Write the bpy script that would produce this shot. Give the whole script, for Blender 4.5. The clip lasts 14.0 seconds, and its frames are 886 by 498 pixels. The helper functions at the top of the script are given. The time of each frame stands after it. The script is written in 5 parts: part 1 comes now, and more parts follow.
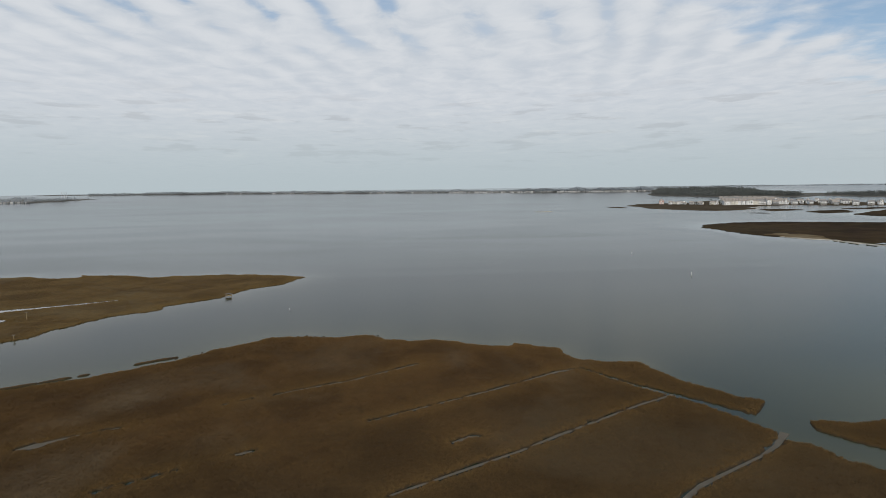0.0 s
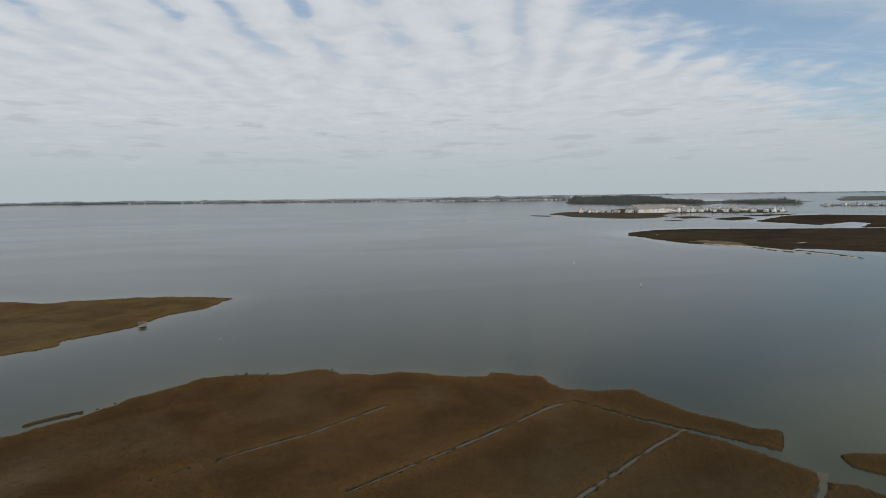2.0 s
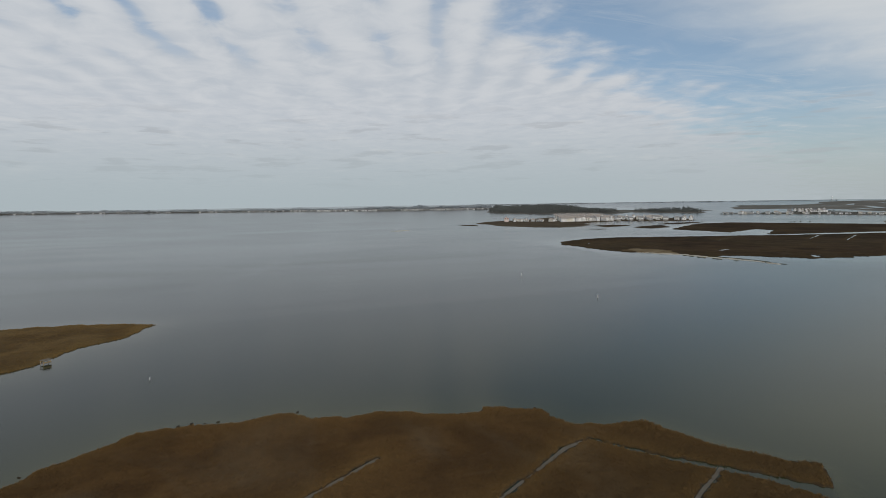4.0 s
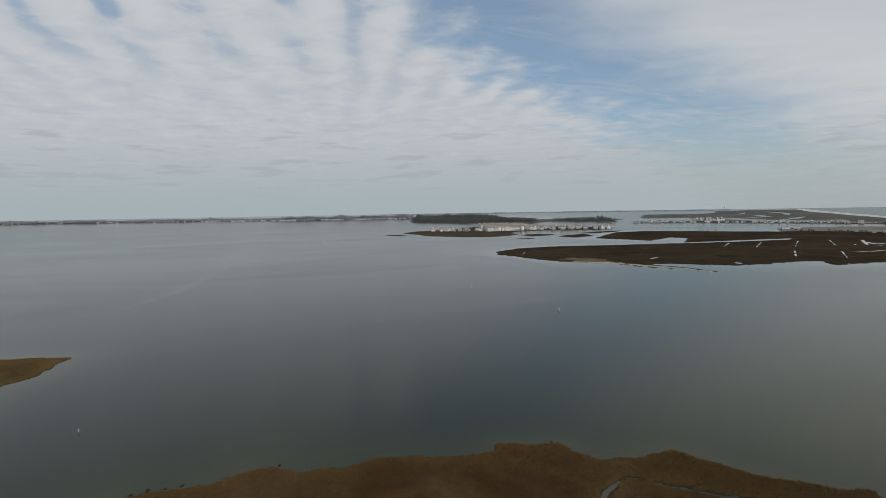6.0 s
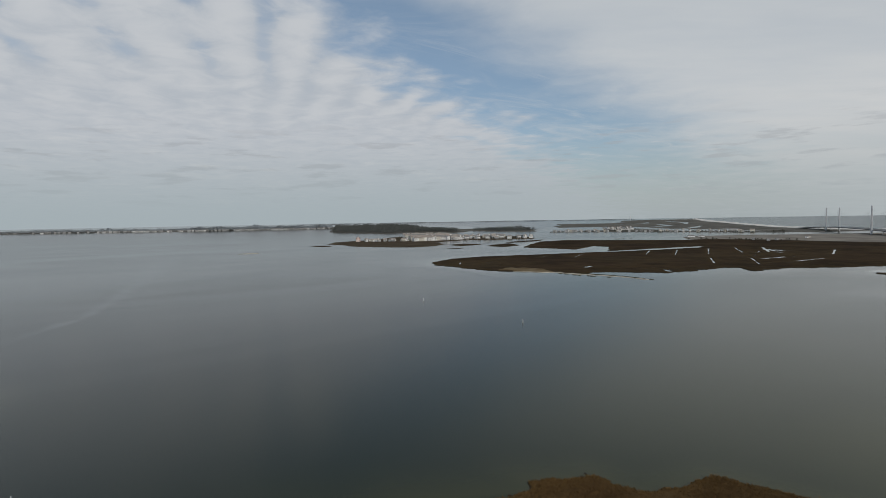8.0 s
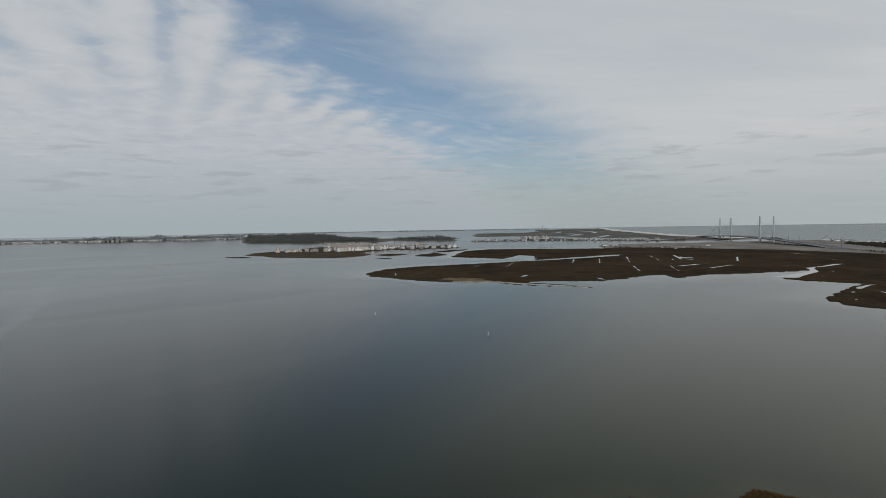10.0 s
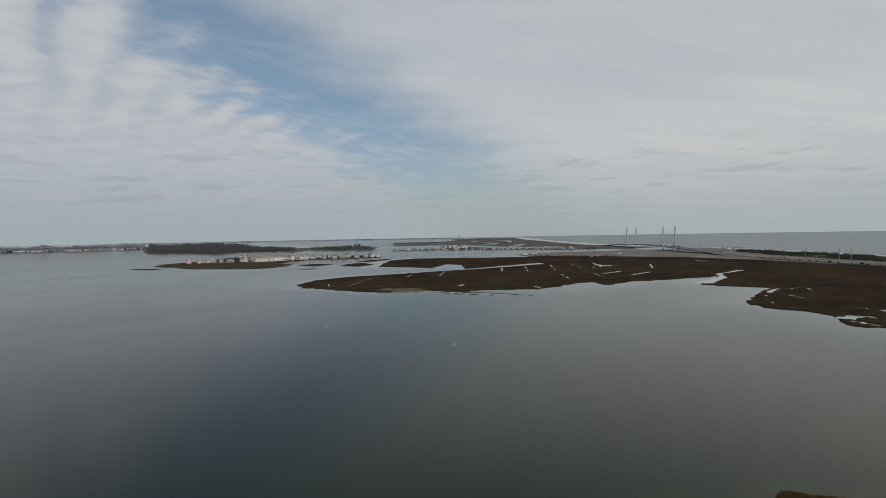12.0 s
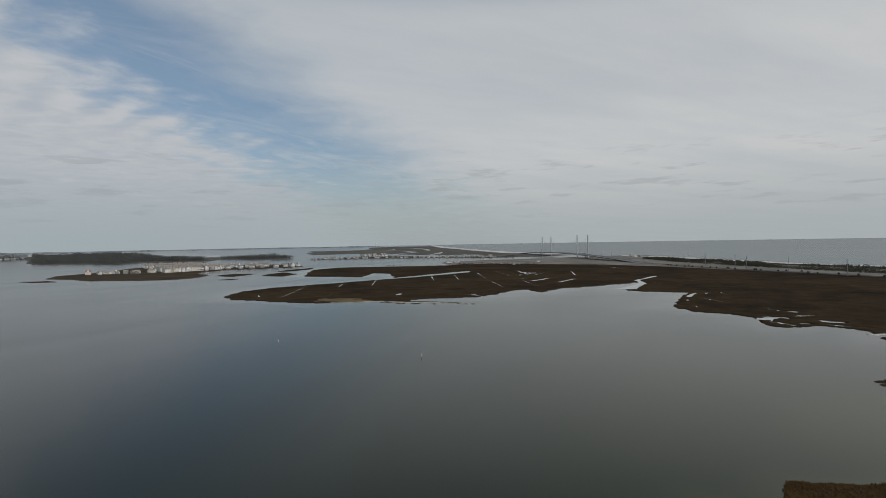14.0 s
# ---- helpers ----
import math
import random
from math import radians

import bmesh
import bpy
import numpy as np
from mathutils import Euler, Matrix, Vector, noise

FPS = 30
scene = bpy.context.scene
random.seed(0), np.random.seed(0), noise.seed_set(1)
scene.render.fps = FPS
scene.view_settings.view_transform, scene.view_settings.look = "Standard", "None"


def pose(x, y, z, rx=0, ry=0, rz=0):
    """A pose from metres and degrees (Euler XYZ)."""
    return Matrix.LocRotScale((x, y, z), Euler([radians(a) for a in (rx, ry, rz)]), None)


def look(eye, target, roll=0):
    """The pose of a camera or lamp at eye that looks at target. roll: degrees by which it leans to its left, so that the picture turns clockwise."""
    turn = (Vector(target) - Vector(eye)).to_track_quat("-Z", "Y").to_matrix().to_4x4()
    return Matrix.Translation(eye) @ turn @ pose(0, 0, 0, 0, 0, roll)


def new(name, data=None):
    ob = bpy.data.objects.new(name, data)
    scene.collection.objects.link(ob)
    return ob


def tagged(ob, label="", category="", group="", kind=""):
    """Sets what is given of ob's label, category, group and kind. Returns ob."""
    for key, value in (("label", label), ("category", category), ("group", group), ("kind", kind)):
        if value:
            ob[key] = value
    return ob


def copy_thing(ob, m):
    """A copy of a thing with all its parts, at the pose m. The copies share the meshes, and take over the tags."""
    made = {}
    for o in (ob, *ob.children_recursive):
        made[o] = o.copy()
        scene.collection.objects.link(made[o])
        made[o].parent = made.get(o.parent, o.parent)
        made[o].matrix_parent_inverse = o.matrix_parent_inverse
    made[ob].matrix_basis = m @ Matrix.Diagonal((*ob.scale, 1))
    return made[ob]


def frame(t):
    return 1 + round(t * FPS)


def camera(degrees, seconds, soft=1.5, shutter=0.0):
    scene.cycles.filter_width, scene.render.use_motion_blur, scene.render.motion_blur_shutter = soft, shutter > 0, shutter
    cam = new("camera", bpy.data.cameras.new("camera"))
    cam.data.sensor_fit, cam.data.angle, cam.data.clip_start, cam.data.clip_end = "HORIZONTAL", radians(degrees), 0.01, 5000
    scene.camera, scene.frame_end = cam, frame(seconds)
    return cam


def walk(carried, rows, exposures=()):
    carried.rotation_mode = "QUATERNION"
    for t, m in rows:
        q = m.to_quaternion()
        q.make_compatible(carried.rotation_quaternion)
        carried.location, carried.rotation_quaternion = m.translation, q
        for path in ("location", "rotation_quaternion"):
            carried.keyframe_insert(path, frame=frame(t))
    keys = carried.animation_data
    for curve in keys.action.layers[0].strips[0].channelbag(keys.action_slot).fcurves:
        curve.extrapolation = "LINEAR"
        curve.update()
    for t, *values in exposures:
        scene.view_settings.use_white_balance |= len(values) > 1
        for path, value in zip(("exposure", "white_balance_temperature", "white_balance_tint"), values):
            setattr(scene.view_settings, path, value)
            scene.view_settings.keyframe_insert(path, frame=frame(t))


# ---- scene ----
cam = camera(77.96, 14.0, soft=0.7)
# seconds, x, y, z, yaw, pitch, roll
ROWS = [
    (0, 0.00, 0.00, 60.00, -5.090, -6.468, 0.793),
    (0.5, -3.19, 6.80, 60.23, -7.192, -6.277, 0.806),
    (1, -6.38, 13.64, 60.47, -9.284, -6.081, 0.819),
    (1.5, -9.59, 20.52, 60.71, -11.369, -5.882, 0.831),
    (2, -12.80, 27.43, 60.95, -13.451, -5.679, 0.843),
    (2.5, -16.03, 34.39, 61.19, -15.533, -5.473, 0.855),
    (3, -19.27, 41.37, 61.43, -17.618, -5.264, 0.866),
    (3.5, -22.52, 48.38, 61.68, -19.707, -5.053, 0.876),
    (4, -25.77, 55.42, 61.92, -21.803, -4.840, 0.887),
    (4.5, -29.04, 62.48, 62.17, -23.908, -4.625, 0.896),
    (5, -32.31, 69.55, 62.42, -26.022, -4.410, 0.906),
    (5.5, -35.59, 76.65, 62.67, -28.149, -4.193, 0.915),
    (6, -38.89, 83.76, 62.92, -30.288, -3.976, 0.923),
    (6.5, -42.19, 90.88, 63.18, -32.439, -3.759, 0.931),
    (7, -45.49, 98.01, 63.44, -34.605, -3.542, 0.939),
    (7.5, -48.81, 105.14, 63.69, -36.784, -3.326, 0.946),
    (8, -52.13, 112.27, 63.95, -38.977, -3.111, 0.953),
    (8.5, -55.46, 119.41, 64.22, -41.183, -2.898, 0.959),
    (9, -58.80, 126.54, 64.48, -43.401, -2.686, 0.965),
    (9.5, -62.14, 133.66, 64.74, -45.631, -2.477, 0.971),
    (10, -65.49, 140.77, 65.01, -47.871, -2.270, 0.976),
    (10.5, -68.85, 147.87, 65.28, -50.120, -2.067, 0.981),
    (11, -72.21, 154.96, 65.55, -52.375, -1.867, 0.985),
    (11.5, -75.58, 162.02, 65.82, -54.636, -1.670, 0.989),
    (12, -78.95, 169.06, 66.10, -56.899, -1.478, 0.992),
    (12.5, -82.33, 176.08, 66.37, -59.161, -1.290, 0.995),
    (13, -85.72, 183.07, 66.65, -61.421, -1.107, 0.998),
    (13.5, -89.10, 190.04, 66.93, -63.674, -0.929, 1.000),
    (14, -92.50, 196.96, 67.21, -65.917, -0.758, 1.002),
]
walk(cam, [(t, pose(x, y, z, 90 + pitch, roll, yaw)) for t, x, y, z, yaw, pitch, roll in ROWS],
     exposures=[(0.0, 0.27), (1.5, 0.19), (3.0, 0.13), (5.5, -0.01), (6.5, -0.03), (10.0, -0.1), (14.0, -0.15)])

# ---- small node language ----


class Nodes:
    def __init__(self, tree, fresh=True):
        self.tree = tree
        if fresh:
            tree.nodes.clear()

    def add(self, kind, **sets):
        n = self.tree.nodes.new(kind)
        for k, v in sets.items():
            if k == "operation":
                n.operation = v
            elif k == "blend_type":
                n.blend_type = v
            elif k == "data_type":
                n.data_type = v
            elif k == "attribute_name":
                n.attribute_name = v
        return n

    def feed(self, socket, value):
        if isinstance(value, bpy.types.NodeSocket):
            self.tree.links.new(value, socket)
        else:
            socket.default_value = value

    def math(self, op, a, b=0.0, c=None, clamp=False):
        n = self.add("ShaderNodeMath", operation=op)
        n.use_clamp = clamp
        self.feed(n.inputs[0], a)
        self.feed(n.inputs[1], b)
        if c is not None:
            self.feed(n.inputs[2], c)
        return n.outputs[0]

    def vmath(self, op, a, b):
        n = self.add("ShaderNodeVectorMath", operation=op)
        self.feed(n.inputs[0], a)
        self.feed(n.inputs[1], b)
        return n.outputs["Value" if op == "LENGTH" else "Vector"]

    def smooth(self, x, lo, hi, a=0.0, b=1.0):
        n = self.add("ShaderNodeMapRange")
        n.interpolation_type = "SMOOTHSTEP"
        for s, v in zip(n.inputs, (x, lo, hi, a, b)):
            self.feed(s, v)
        return n.outputs[0]

    def mix(self, f, a, b, blend="MIX"):
        n = self.add("ShaderNodeMix", data_type="RGBA", blend_type=blend)
        self.feed(n.inputs[0], f)
        self.feed(n.inputs[6], a if isinstance(a, bpy.types.NodeSocket) else (*a, 1))
        self.feed(n.inputs[7], b if isinstance(b, bpy.types.NodeSocket) else (*b, 1))
        return n.outputs[2]

    def noise(self, vec, scale, detail=4.0, rough=0.55, distort=0.0):
        n = self.add("ShaderNodeTexNoise")
        self.feed(n.inputs["Vector"], vec)
        for k, v in (("Scale", scale), ("Detail", detail), ("Roughness", rough), ("Distortion", distort)):
            self.feed(n.inputs[k], v)
        return n.outputs[0]

    def sep(self, vec):
        n = self.add("ShaderNodeSeparateXYZ")
        self.feed(n.inputs[0], vec)
        return n.outputs

    def comb(self, x, y, z=0.0):
        n = self.add("ShaderNodeCombineXYZ")
        for s, v in zip(n.inputs, (x, y, z)):
            self.feed(s, v)
        return n.outputs[0]

    def attr(self, name):
        return self.add("ShaderNodeAttribute", attribute_name=name).outputs["Fac"]

    def place(self):
        return self.add("ShaderNodeNewGeometry").outputs["Position"]


# ---- world, sun ----
SUN_AZ, SUN_EL = radians(186), radians(33)          # azimuth clockwise from +y: behind the first view
world = bpy.data.worlds.new("sky")
scene.world = world
world.use_nodes = True
N = Nodes(world.node_tree)
way = N.add("ShaderNodeTexCoord").outputs["Generated"]
wx, wy, wz = N.sep(way)
up = N.math("MAXIMUM", wz, 0.0)
den = N.math("ADD", up, 0.045)
px, py = N.math("DIVIDE", wx, den), N.math("DIVIDE", wy, den)      # where the way meets the cloud layer
P = N.comb(px, py)
reach = N.math("SQRT", N.math("ADD", N.math("MULTIPLY", px, px), N.math("MULTIPLY", py, py)))
side = N.math("ADD", N.math("MULTIPLY", N.math("SUBTRACT", px, 1.45), -0.436), N.math("MULTIPLY", N.math("SUBTRACT", py, 2.24), 0.9))
broad = N.noise(P, 0.55, 5, 0.6)
fine = N.noise(P, 2.2, 5, 0.6, 0.3)
cell = N.noise(N.vmath("MULTIPLY", P, (1.0, 0.85, 1.0)), 4.6, 4, 0.58, 0.5)
line = N.math("ADD", N.math("DIVIDE", side, reach), 0.035)
drift = N.math("MULTIPLY", N.math("SUBTRACT", broad, 0.5), 0.16)
# billow rows in the sheet, drawn out along the wind and turning towards the gap
turn = N.smooth(px, -0.6, 1.5, 0.2, 0.36)
slant = N.math("SUBTRACT", px, N.math("MULTIPLY", py, turn))
bend = N.math("MULTIPLY", N.noise(P, 0.8, 3, 0.5), 9.0)
row = N.math("SINE", N.math("ADD", N.math("MULTIPLY", slant, 23.0), bend))
row = N.math("MULTIPLY", row, N.smooth(N.noise(P, 1.4, 2, 0.5), 0.36, 0.62, 0.3, 1.0))
row = N.math("MULTIPLY", row, N.smooth(wz, 0.1, 0.26))
bits = N.math("SUBTRACT", cell, 0.5)
tex = N.math("ADD", N.math("MULTIPLY", row, 0.5), N.math("MULTIPLY", bits, 1.7))
q = N.math("ADD", N.math("ADD", line, drift), N.math("MULTIPLY", N.math("SUBTRACT", fine, 0.5), 0.3))
q = N.math("SUBTRACT", q, N.math("MULTIPLY", tex, 0.055))
sheet = N.smooth(q, -0.01, 0.17)                      # the rippled cloud sheet
veil = N.smooth(N.math("ADD", line, N.math("ADD", drift, N.math("MULTIPLY", N.math("SUBTRACT", fine, 0.5), 0.2))), -0.01, -0.34)    # thin high veil beyond the gap
high = N.smooth(wz, 0.2, 0.31)
zone = N.smooth(px, 1.5, -1.0, 0.35, 1.0)
open_sky = N.math("ADD", N.math("ADD", row, N.math("MULTIPLY", bits, 2.2)), N.math("MULTIPLY", N.math("SUBTRACT", broad, 0.5), 1.6))
gap = N.math("MULTIPLY", N.math("MULTIPLY", N.smooth(open_sky, 0.3, 1.25), zone), N.math("MULTIPLY", high, 0.95))
cover_l = N.math("MULTIPLY", sheet, N.math("SUBTRACT", 1.0, gap))
across = N.comb(N.math("ADD", N.math("MULTIPLY", px, 0.6), N.math("MULTIPLY", py, 0.8)), N.math("MULTIPLY", N.math("SUBTRACT", N.math("MULTIPLY", px, 0.8), N.math("MULTIPLY", py, 0.6)), 0.32))
thin = N.smooth(N.noise(across, 0.9, 6, 0.6), 0.3, 0.7, 0.76, 1.0)
cover_r = N.math("MULTIPLY", veil, thin)
wisp = N.smooth(N.noise(N.comb(N.math("MULTIPLY", px, 0.5), N.math("MULTIPLY", py, 1.7)), 1.5, 7, 0.66, 0.9), 0.42, 0.76, 0.04, 0.6)
cover = N.math("MAXIMUM", N.math("MAXIMUM", cover_l, cover_r), wisp)
cover = N.math("MULTIPLY", cover, N.smooth(wz, 0.36, 0.48, 1.0, 0.15))      # more open overhead
sky = N.add("ShaderNodeTexSky")
sky.sky_type = "NISHITA"
sky.sun_disc = False
sky.sun_elevation, sky.sun_rotation = SUN_EL, SUN_AZ
sky.air_density, sky.dust_density, sky.ozone_density = 1.0, 0.8, 1.5
clear = N.vmath("MULTIPLY", sky.outputs[0], (0.087, 0.0885, 0.092))
relief = N.math("ADD", N.math("MULTIPLY", row, 0.48), N.math("ADD", N.math("MULTIPLY", bits, 2.4), N.math("MULTIPLY", N.math("SUBTRACT", fine, 0.5), 1.0)))
lump = N.smooth(N.math("MULTIPLY", relief, N.smooth(wz, 0.06, 0.26, 0.45, 1.0)), -0.7, 0.75)
puff = N.mix(lump, (0.556, 0.58, 0.61), (0.45, 0.49, 0.54))
milk = N.mix(N.noise(across, 0.5, 4, 0.55), (0.505, 0.54, 0.568), (0.618, 0.637, 0.648))
milk = N.mix(N.smooth(N.math("SUBTRACT", px, py), 0.8, 4.5, 0.0, 0.75), milk, (0.648, 0.65, 0.645))
cloud = N.mix(N.smooth(q, -0.12, 0.06), milk, puff)
clear = N.mix(0.3, clear, (0.27, 0.38, 0.45))
col = N.mix(cover, clear, cloud)
# flat grey and white flecks low over the horizon
low = N.comb(N.math("MULTIPLY", wx, 7.0), N.math("MULTIPLY", wy, 7.0), N.math("MULTIPLY", wz, 55.0))
band = N.math("MULTIPLY", N.smooth(wz, 0.015, 0.05), N.smooth(wz, 0.19, 0.11))
grey = N.math("MULTIPLY", N.smooth(N.noise(low, 1.5, 5, 0.55), 0.54, 0.66), band)
col = N.mix(N.math("MULTIPLY", grey, 0.5), col, (0.36, 0.375, 0.40))
white = N.math("MULTIPLY", N.smooth(N.noise(N.vmath("ADD", low, (7.0, 3.0, 11.0)), 1.3, 7, 0.65), 0.55, 0.72), band)
col = N.mix(N.math("MULTIPLY", white, 0.5), col, (0.62, 0.63, 0.64))
mist = N.smooth(wz, 0.17, 0.0)
col = N.mix(N.math("MULTIPLY", mist, 0.82), col, N.mix(N.smooth(wx, 0.55, 0.95), (0.355, 0.42, 0.445), (0.39, 0.437, 0.455)))
bg = N.add("ShaderNodeBackground")
N.feed(bg.inputs[0], col)
bg.inputs[1].default_value = 1.0
out = N.add("ShaderNodeOutputWorld")
N.feed(out.inputs[0], bg.outputs[0])

sun = new("sun", bpy.data.lights.new("sun", "SUN"))
sun.data.energy, sun.data.angle, sun.data.color = 1.8, radians(12), (1.0, 0.95, 0.87)
sun.matrix_world = look((0, 0, 300), (-300 * math.sin(SUN_AZ) / math.tan(SUN_EL), -300 * math.cos(SUN_AZ) / math.tan(SUN_EL), 0))

# ---- materials ----
MATS = {}


def surface(name, build, rough=0.8, spec=0.3, metal=0.0):
    """A Principled material; build(N) gives (colour, bump height, bump strength, bump distance)."""
    m = bpy.data.materials.new(name)
    m.use_nodes = True
    n = Nodes(m.node_tree)
    bsdf = n.add("ShaderNodeBsdfPrincipled")
    o = n.add("ShaderNodeOutputMaterial")
    n.feed(o.inputs[0], bsdf.outputs[0])
    bsdf.inputs["Roughness"].default_value = rough
    bsdf.inputs["Specular IOR Level"].default_value = spec
    bsdf.inputs["Metallic"].default_value = metal
    colour, height, strength, dist = build(n)
    n.feed(bsdf.inputs["Base Color"], colour if isinstance(colour, bpy.types.NodeSocket) else (*colour, 1))
    if height is not None:
        b = n.add("ShaderNodeBump")
        b.inputs["Strength"].default_value, b.inputs["Distance"].default_value = strength, dist
        n.feed(b.inputs["Height"], height)
        n.feed(bsdf.inputs["Normal"], b.outputs[0])
    MATS[name] = m
    return m


def water_build(n):
    p = n.place()
    patch = n.noise(p, 0.006, 4, 0.55, 0.4)
    depth = n.math("ADD", n.attr("shoal"), n.math("MULTIPLY", n.math("SUBTRACT", patch, 0.5), 0.35), clamp=True)
    col = n.mix(depth, (0.0032, 0.0088, 0.0038), (0.066, 0.062, 0.021))
    col = n.mix(n.attr("sea"), col, (0.07, 0.1, 0.097))
    col = n.mix(n.math("MULTIPLY", n.attr("foam"), n.smooth(n.noise(p, 0.03, 4, 0.6), 0.3, 0.65)), col, (0.2, 0.215, 0.212))
    ripple = n.noise(n.vmath("MULTIPLY", p, (0.9, 0.5, 0.0)), 1.0, 5, 0.6)
    return col, ripple, 0.25, 0.12


water_m = surface("bay_water", water_build, 0.18, 0.4)
wn = water_m.node_tree
wb = next(n for n in wn.nodes if n.type == "BSDF_PRINCIPLED")
wb.inputs["IOR"].default_value = 1.33
wb.inputs["Specular Tint"].default_value = (0.86, 1.0, 0.86, 1)
W = Nodes(wn, False)
wp = W.place()
streak = W.noise(W.vmath("MULTIPLY", wp, (0.0022, 0.0065, 0.0)), 1.0, 3, 0.5, 1.2)
calm = W.math("MULTIPLY", W.smooth(streak, 0.35, 0.7, 0.19, 0.225), W.smooth(W.vmath("LENGTH", wp, (0.0, 0.0, 0.0)), 250.0, 1000.0, 1.0, 0.8))
lee = W.math("MULTIPLY", W.attr("lee"), W.smooth(W.noise(W.vmath("MULTIPLY", wp, (0.02, 0.03, 0.0)), 1.0, 4, 0.6), 0.25, 0.7, 0.45, 1.0))
calm = W.math("MULTIPLY", calm, W.math("SUBTRACT", 1.0, W.math("MULTIPLY", lee, 0.8)))
calm = W.math("MULTIPLY", calm, W.math("SUBTRACT", 1.0, W.attr("sea")))
W.feed(wb.inputs["Roughness"], W.math("ADD", calm, W.math("MULTIPLY", W.attr("sea"), 0.27)))
wbump = next(n for n in wn.nodes if n.type == "BUMP")
W.feed(wbump.inputs["Strength"], W.math("MULTIPLY", W.math("SUBTRACT", 1.0, lee), W.smooth(W.vmath("LENGTH", wp, (0.0, 0.0, 0.0)), 450.0, 1700.0, 0.25, 0.0)))


def pool_build(n):
    p = n.place()
    # pale silt colour, lightened to stand in for the low sky's reflection
    return n.mix(n.noise(p, 0.12, 3, 0.5), (0.2, 0.192, 0.17), (0.3, 0.288, 0.258)), n.noise(p, 2.0, 3, 0.5), 0.1, 0.02


surface("pool_water", pool_build, 0.06, 0.5)
surface("ditch_water", lambda n: (n.mix(n.noise(n.place(), 0.5, 3, 0.5), (0.1, 0.085, 0.064), (0.15, 0.128, 0.098)), n.noise(n.place(), 3.0, 3, 0.5), 0.2, 0.02), 0.7, 0.04)


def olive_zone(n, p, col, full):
    """Mixes in a darker olive towards the south-east of the near marsh, with an uneven edge."""
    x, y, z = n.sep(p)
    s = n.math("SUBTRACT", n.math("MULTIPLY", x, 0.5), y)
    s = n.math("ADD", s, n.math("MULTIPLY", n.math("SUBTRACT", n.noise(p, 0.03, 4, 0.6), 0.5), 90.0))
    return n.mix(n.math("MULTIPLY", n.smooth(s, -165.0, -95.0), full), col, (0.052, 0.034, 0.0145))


def marsh_build(dark, warm, tan, rim_col, size=1.0, olive=0.0, straw=0.0):
    def build(n):
        p = n.place()
        a = n.noise(p, 0.045 * size, 5, 0.6, 0.5)
        b = n.noise(p, 0.35 * size, 5, 0.65)
        c = n.noise(p, 1.9 * size, 4, 0.7)
        d = n.noise(n.vmath("ADD", p, (31.0, 57.0, 0.0)), 0.018 * size, 4, 0.55, 0.8)
        col = n.mix(n.smooth(a, 0.35, 0.65), dark, warm)
        col = n.mix(n.math("MULTIPLY", n.smooth(d, 0.48, 0.68), 0.5), col, tan)
        col = n.mix(n.math("MULTIPLY", n.smooth(b, 0.45, 0.75), 0.45), col, tuple(x * 0.6 for x in dark))
        col = n.mix(n.math("MULTIPLY", n.attr("rim"), 0.6), col, rim_col)
        col = n.mix(n.math("MULTIPLY", n.smooth(c, 0.5, 0.8), 0.5), col, tuple(x * 1.5 for x in warm))
        if straw:
            lie = n.vmath("MULTIPLY", p, (0.05, 0.09, 0.0))
            col = n.mix(n.math("MULTIPLY", n.smooth(n.noise(lie, 1.0, 6, 0.68, 0.6), 0.56, 0.72), straw), col, tan)
            col = n.mix(n.math("MULTIPLY", n.smooth(n.noise(p, 0.16, 5, 0.7), 0.58, 0.74), straw), col, (0.008, 0.007, 0.006))
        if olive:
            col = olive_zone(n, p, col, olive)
        # dark peat mud along the banks, with the bank's shade painted in
        col = n.mix(n.attr("mud"), col, (0.036, 0.028, 0.02))
        return col, n.math("ADD", c, n.math("MULTIPLY", b, 1.5)), 0.7, 0.5
    return build


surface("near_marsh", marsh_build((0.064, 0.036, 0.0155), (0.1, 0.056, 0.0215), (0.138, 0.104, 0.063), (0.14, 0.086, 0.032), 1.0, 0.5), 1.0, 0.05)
surface("west_marsh", marsh_build((0.078, 0.049, 0.022), (0.135, 0.088, 0.037), (0.15, 0.115, 0.065), (0.17, 0.115, 0.042)), 1.0, 0.05)
surface("far_marsh", marsh_build((0.016, 0.012, 0.0085), (0.045, 0.028, 0.0165), (0.075, 0.053, 0.028), (0.085, 0.057, 0.024), 0.22, 0.0, 0.6), 1.0, 0.02)


def tuft_build(lo, hi, pale, olive=0.0):
    def build(n):
        p = n.place()
        isl = n.add("ShaderNodeNewGeometry").outputs["Random Per Island"]
        a = n.noise(p, 0.045, 5, 0.6, 0.5)
        d = n.noise(n.vmath("ADD", p, (31.0, 57.0, 0.0)), 0.018, 4, 0.55, 0.8)
        col = n.mix(isl, lo, hi)
        col = n.mix(n.math("MULTIPLY", n.smooth(a, 0.58, 0.4), 0.4), col, tuple(x * 0.75 for x in lo))
        col = n.mix(n.math("MULTIPLY", n.smooth(d, 0.48, 0.68), 0.4), col, pale)
        e = n.noise(n.vmath("MULTIPLY", p, (0.6, 1.0, 1.0)), 0.16, 4, 0.6, 0.6)
        col = n.mix(n.math("MULTIPLY", n.smooth(e, 0.6, 0.74), 0.45), col, pale)
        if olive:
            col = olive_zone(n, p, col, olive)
        col = n.mix(n.math("MULTIPLY", n.attr("rim"), 0.7), col, (0.16, 0.094, 0.03))
        return col, None, 0, 0
    return build


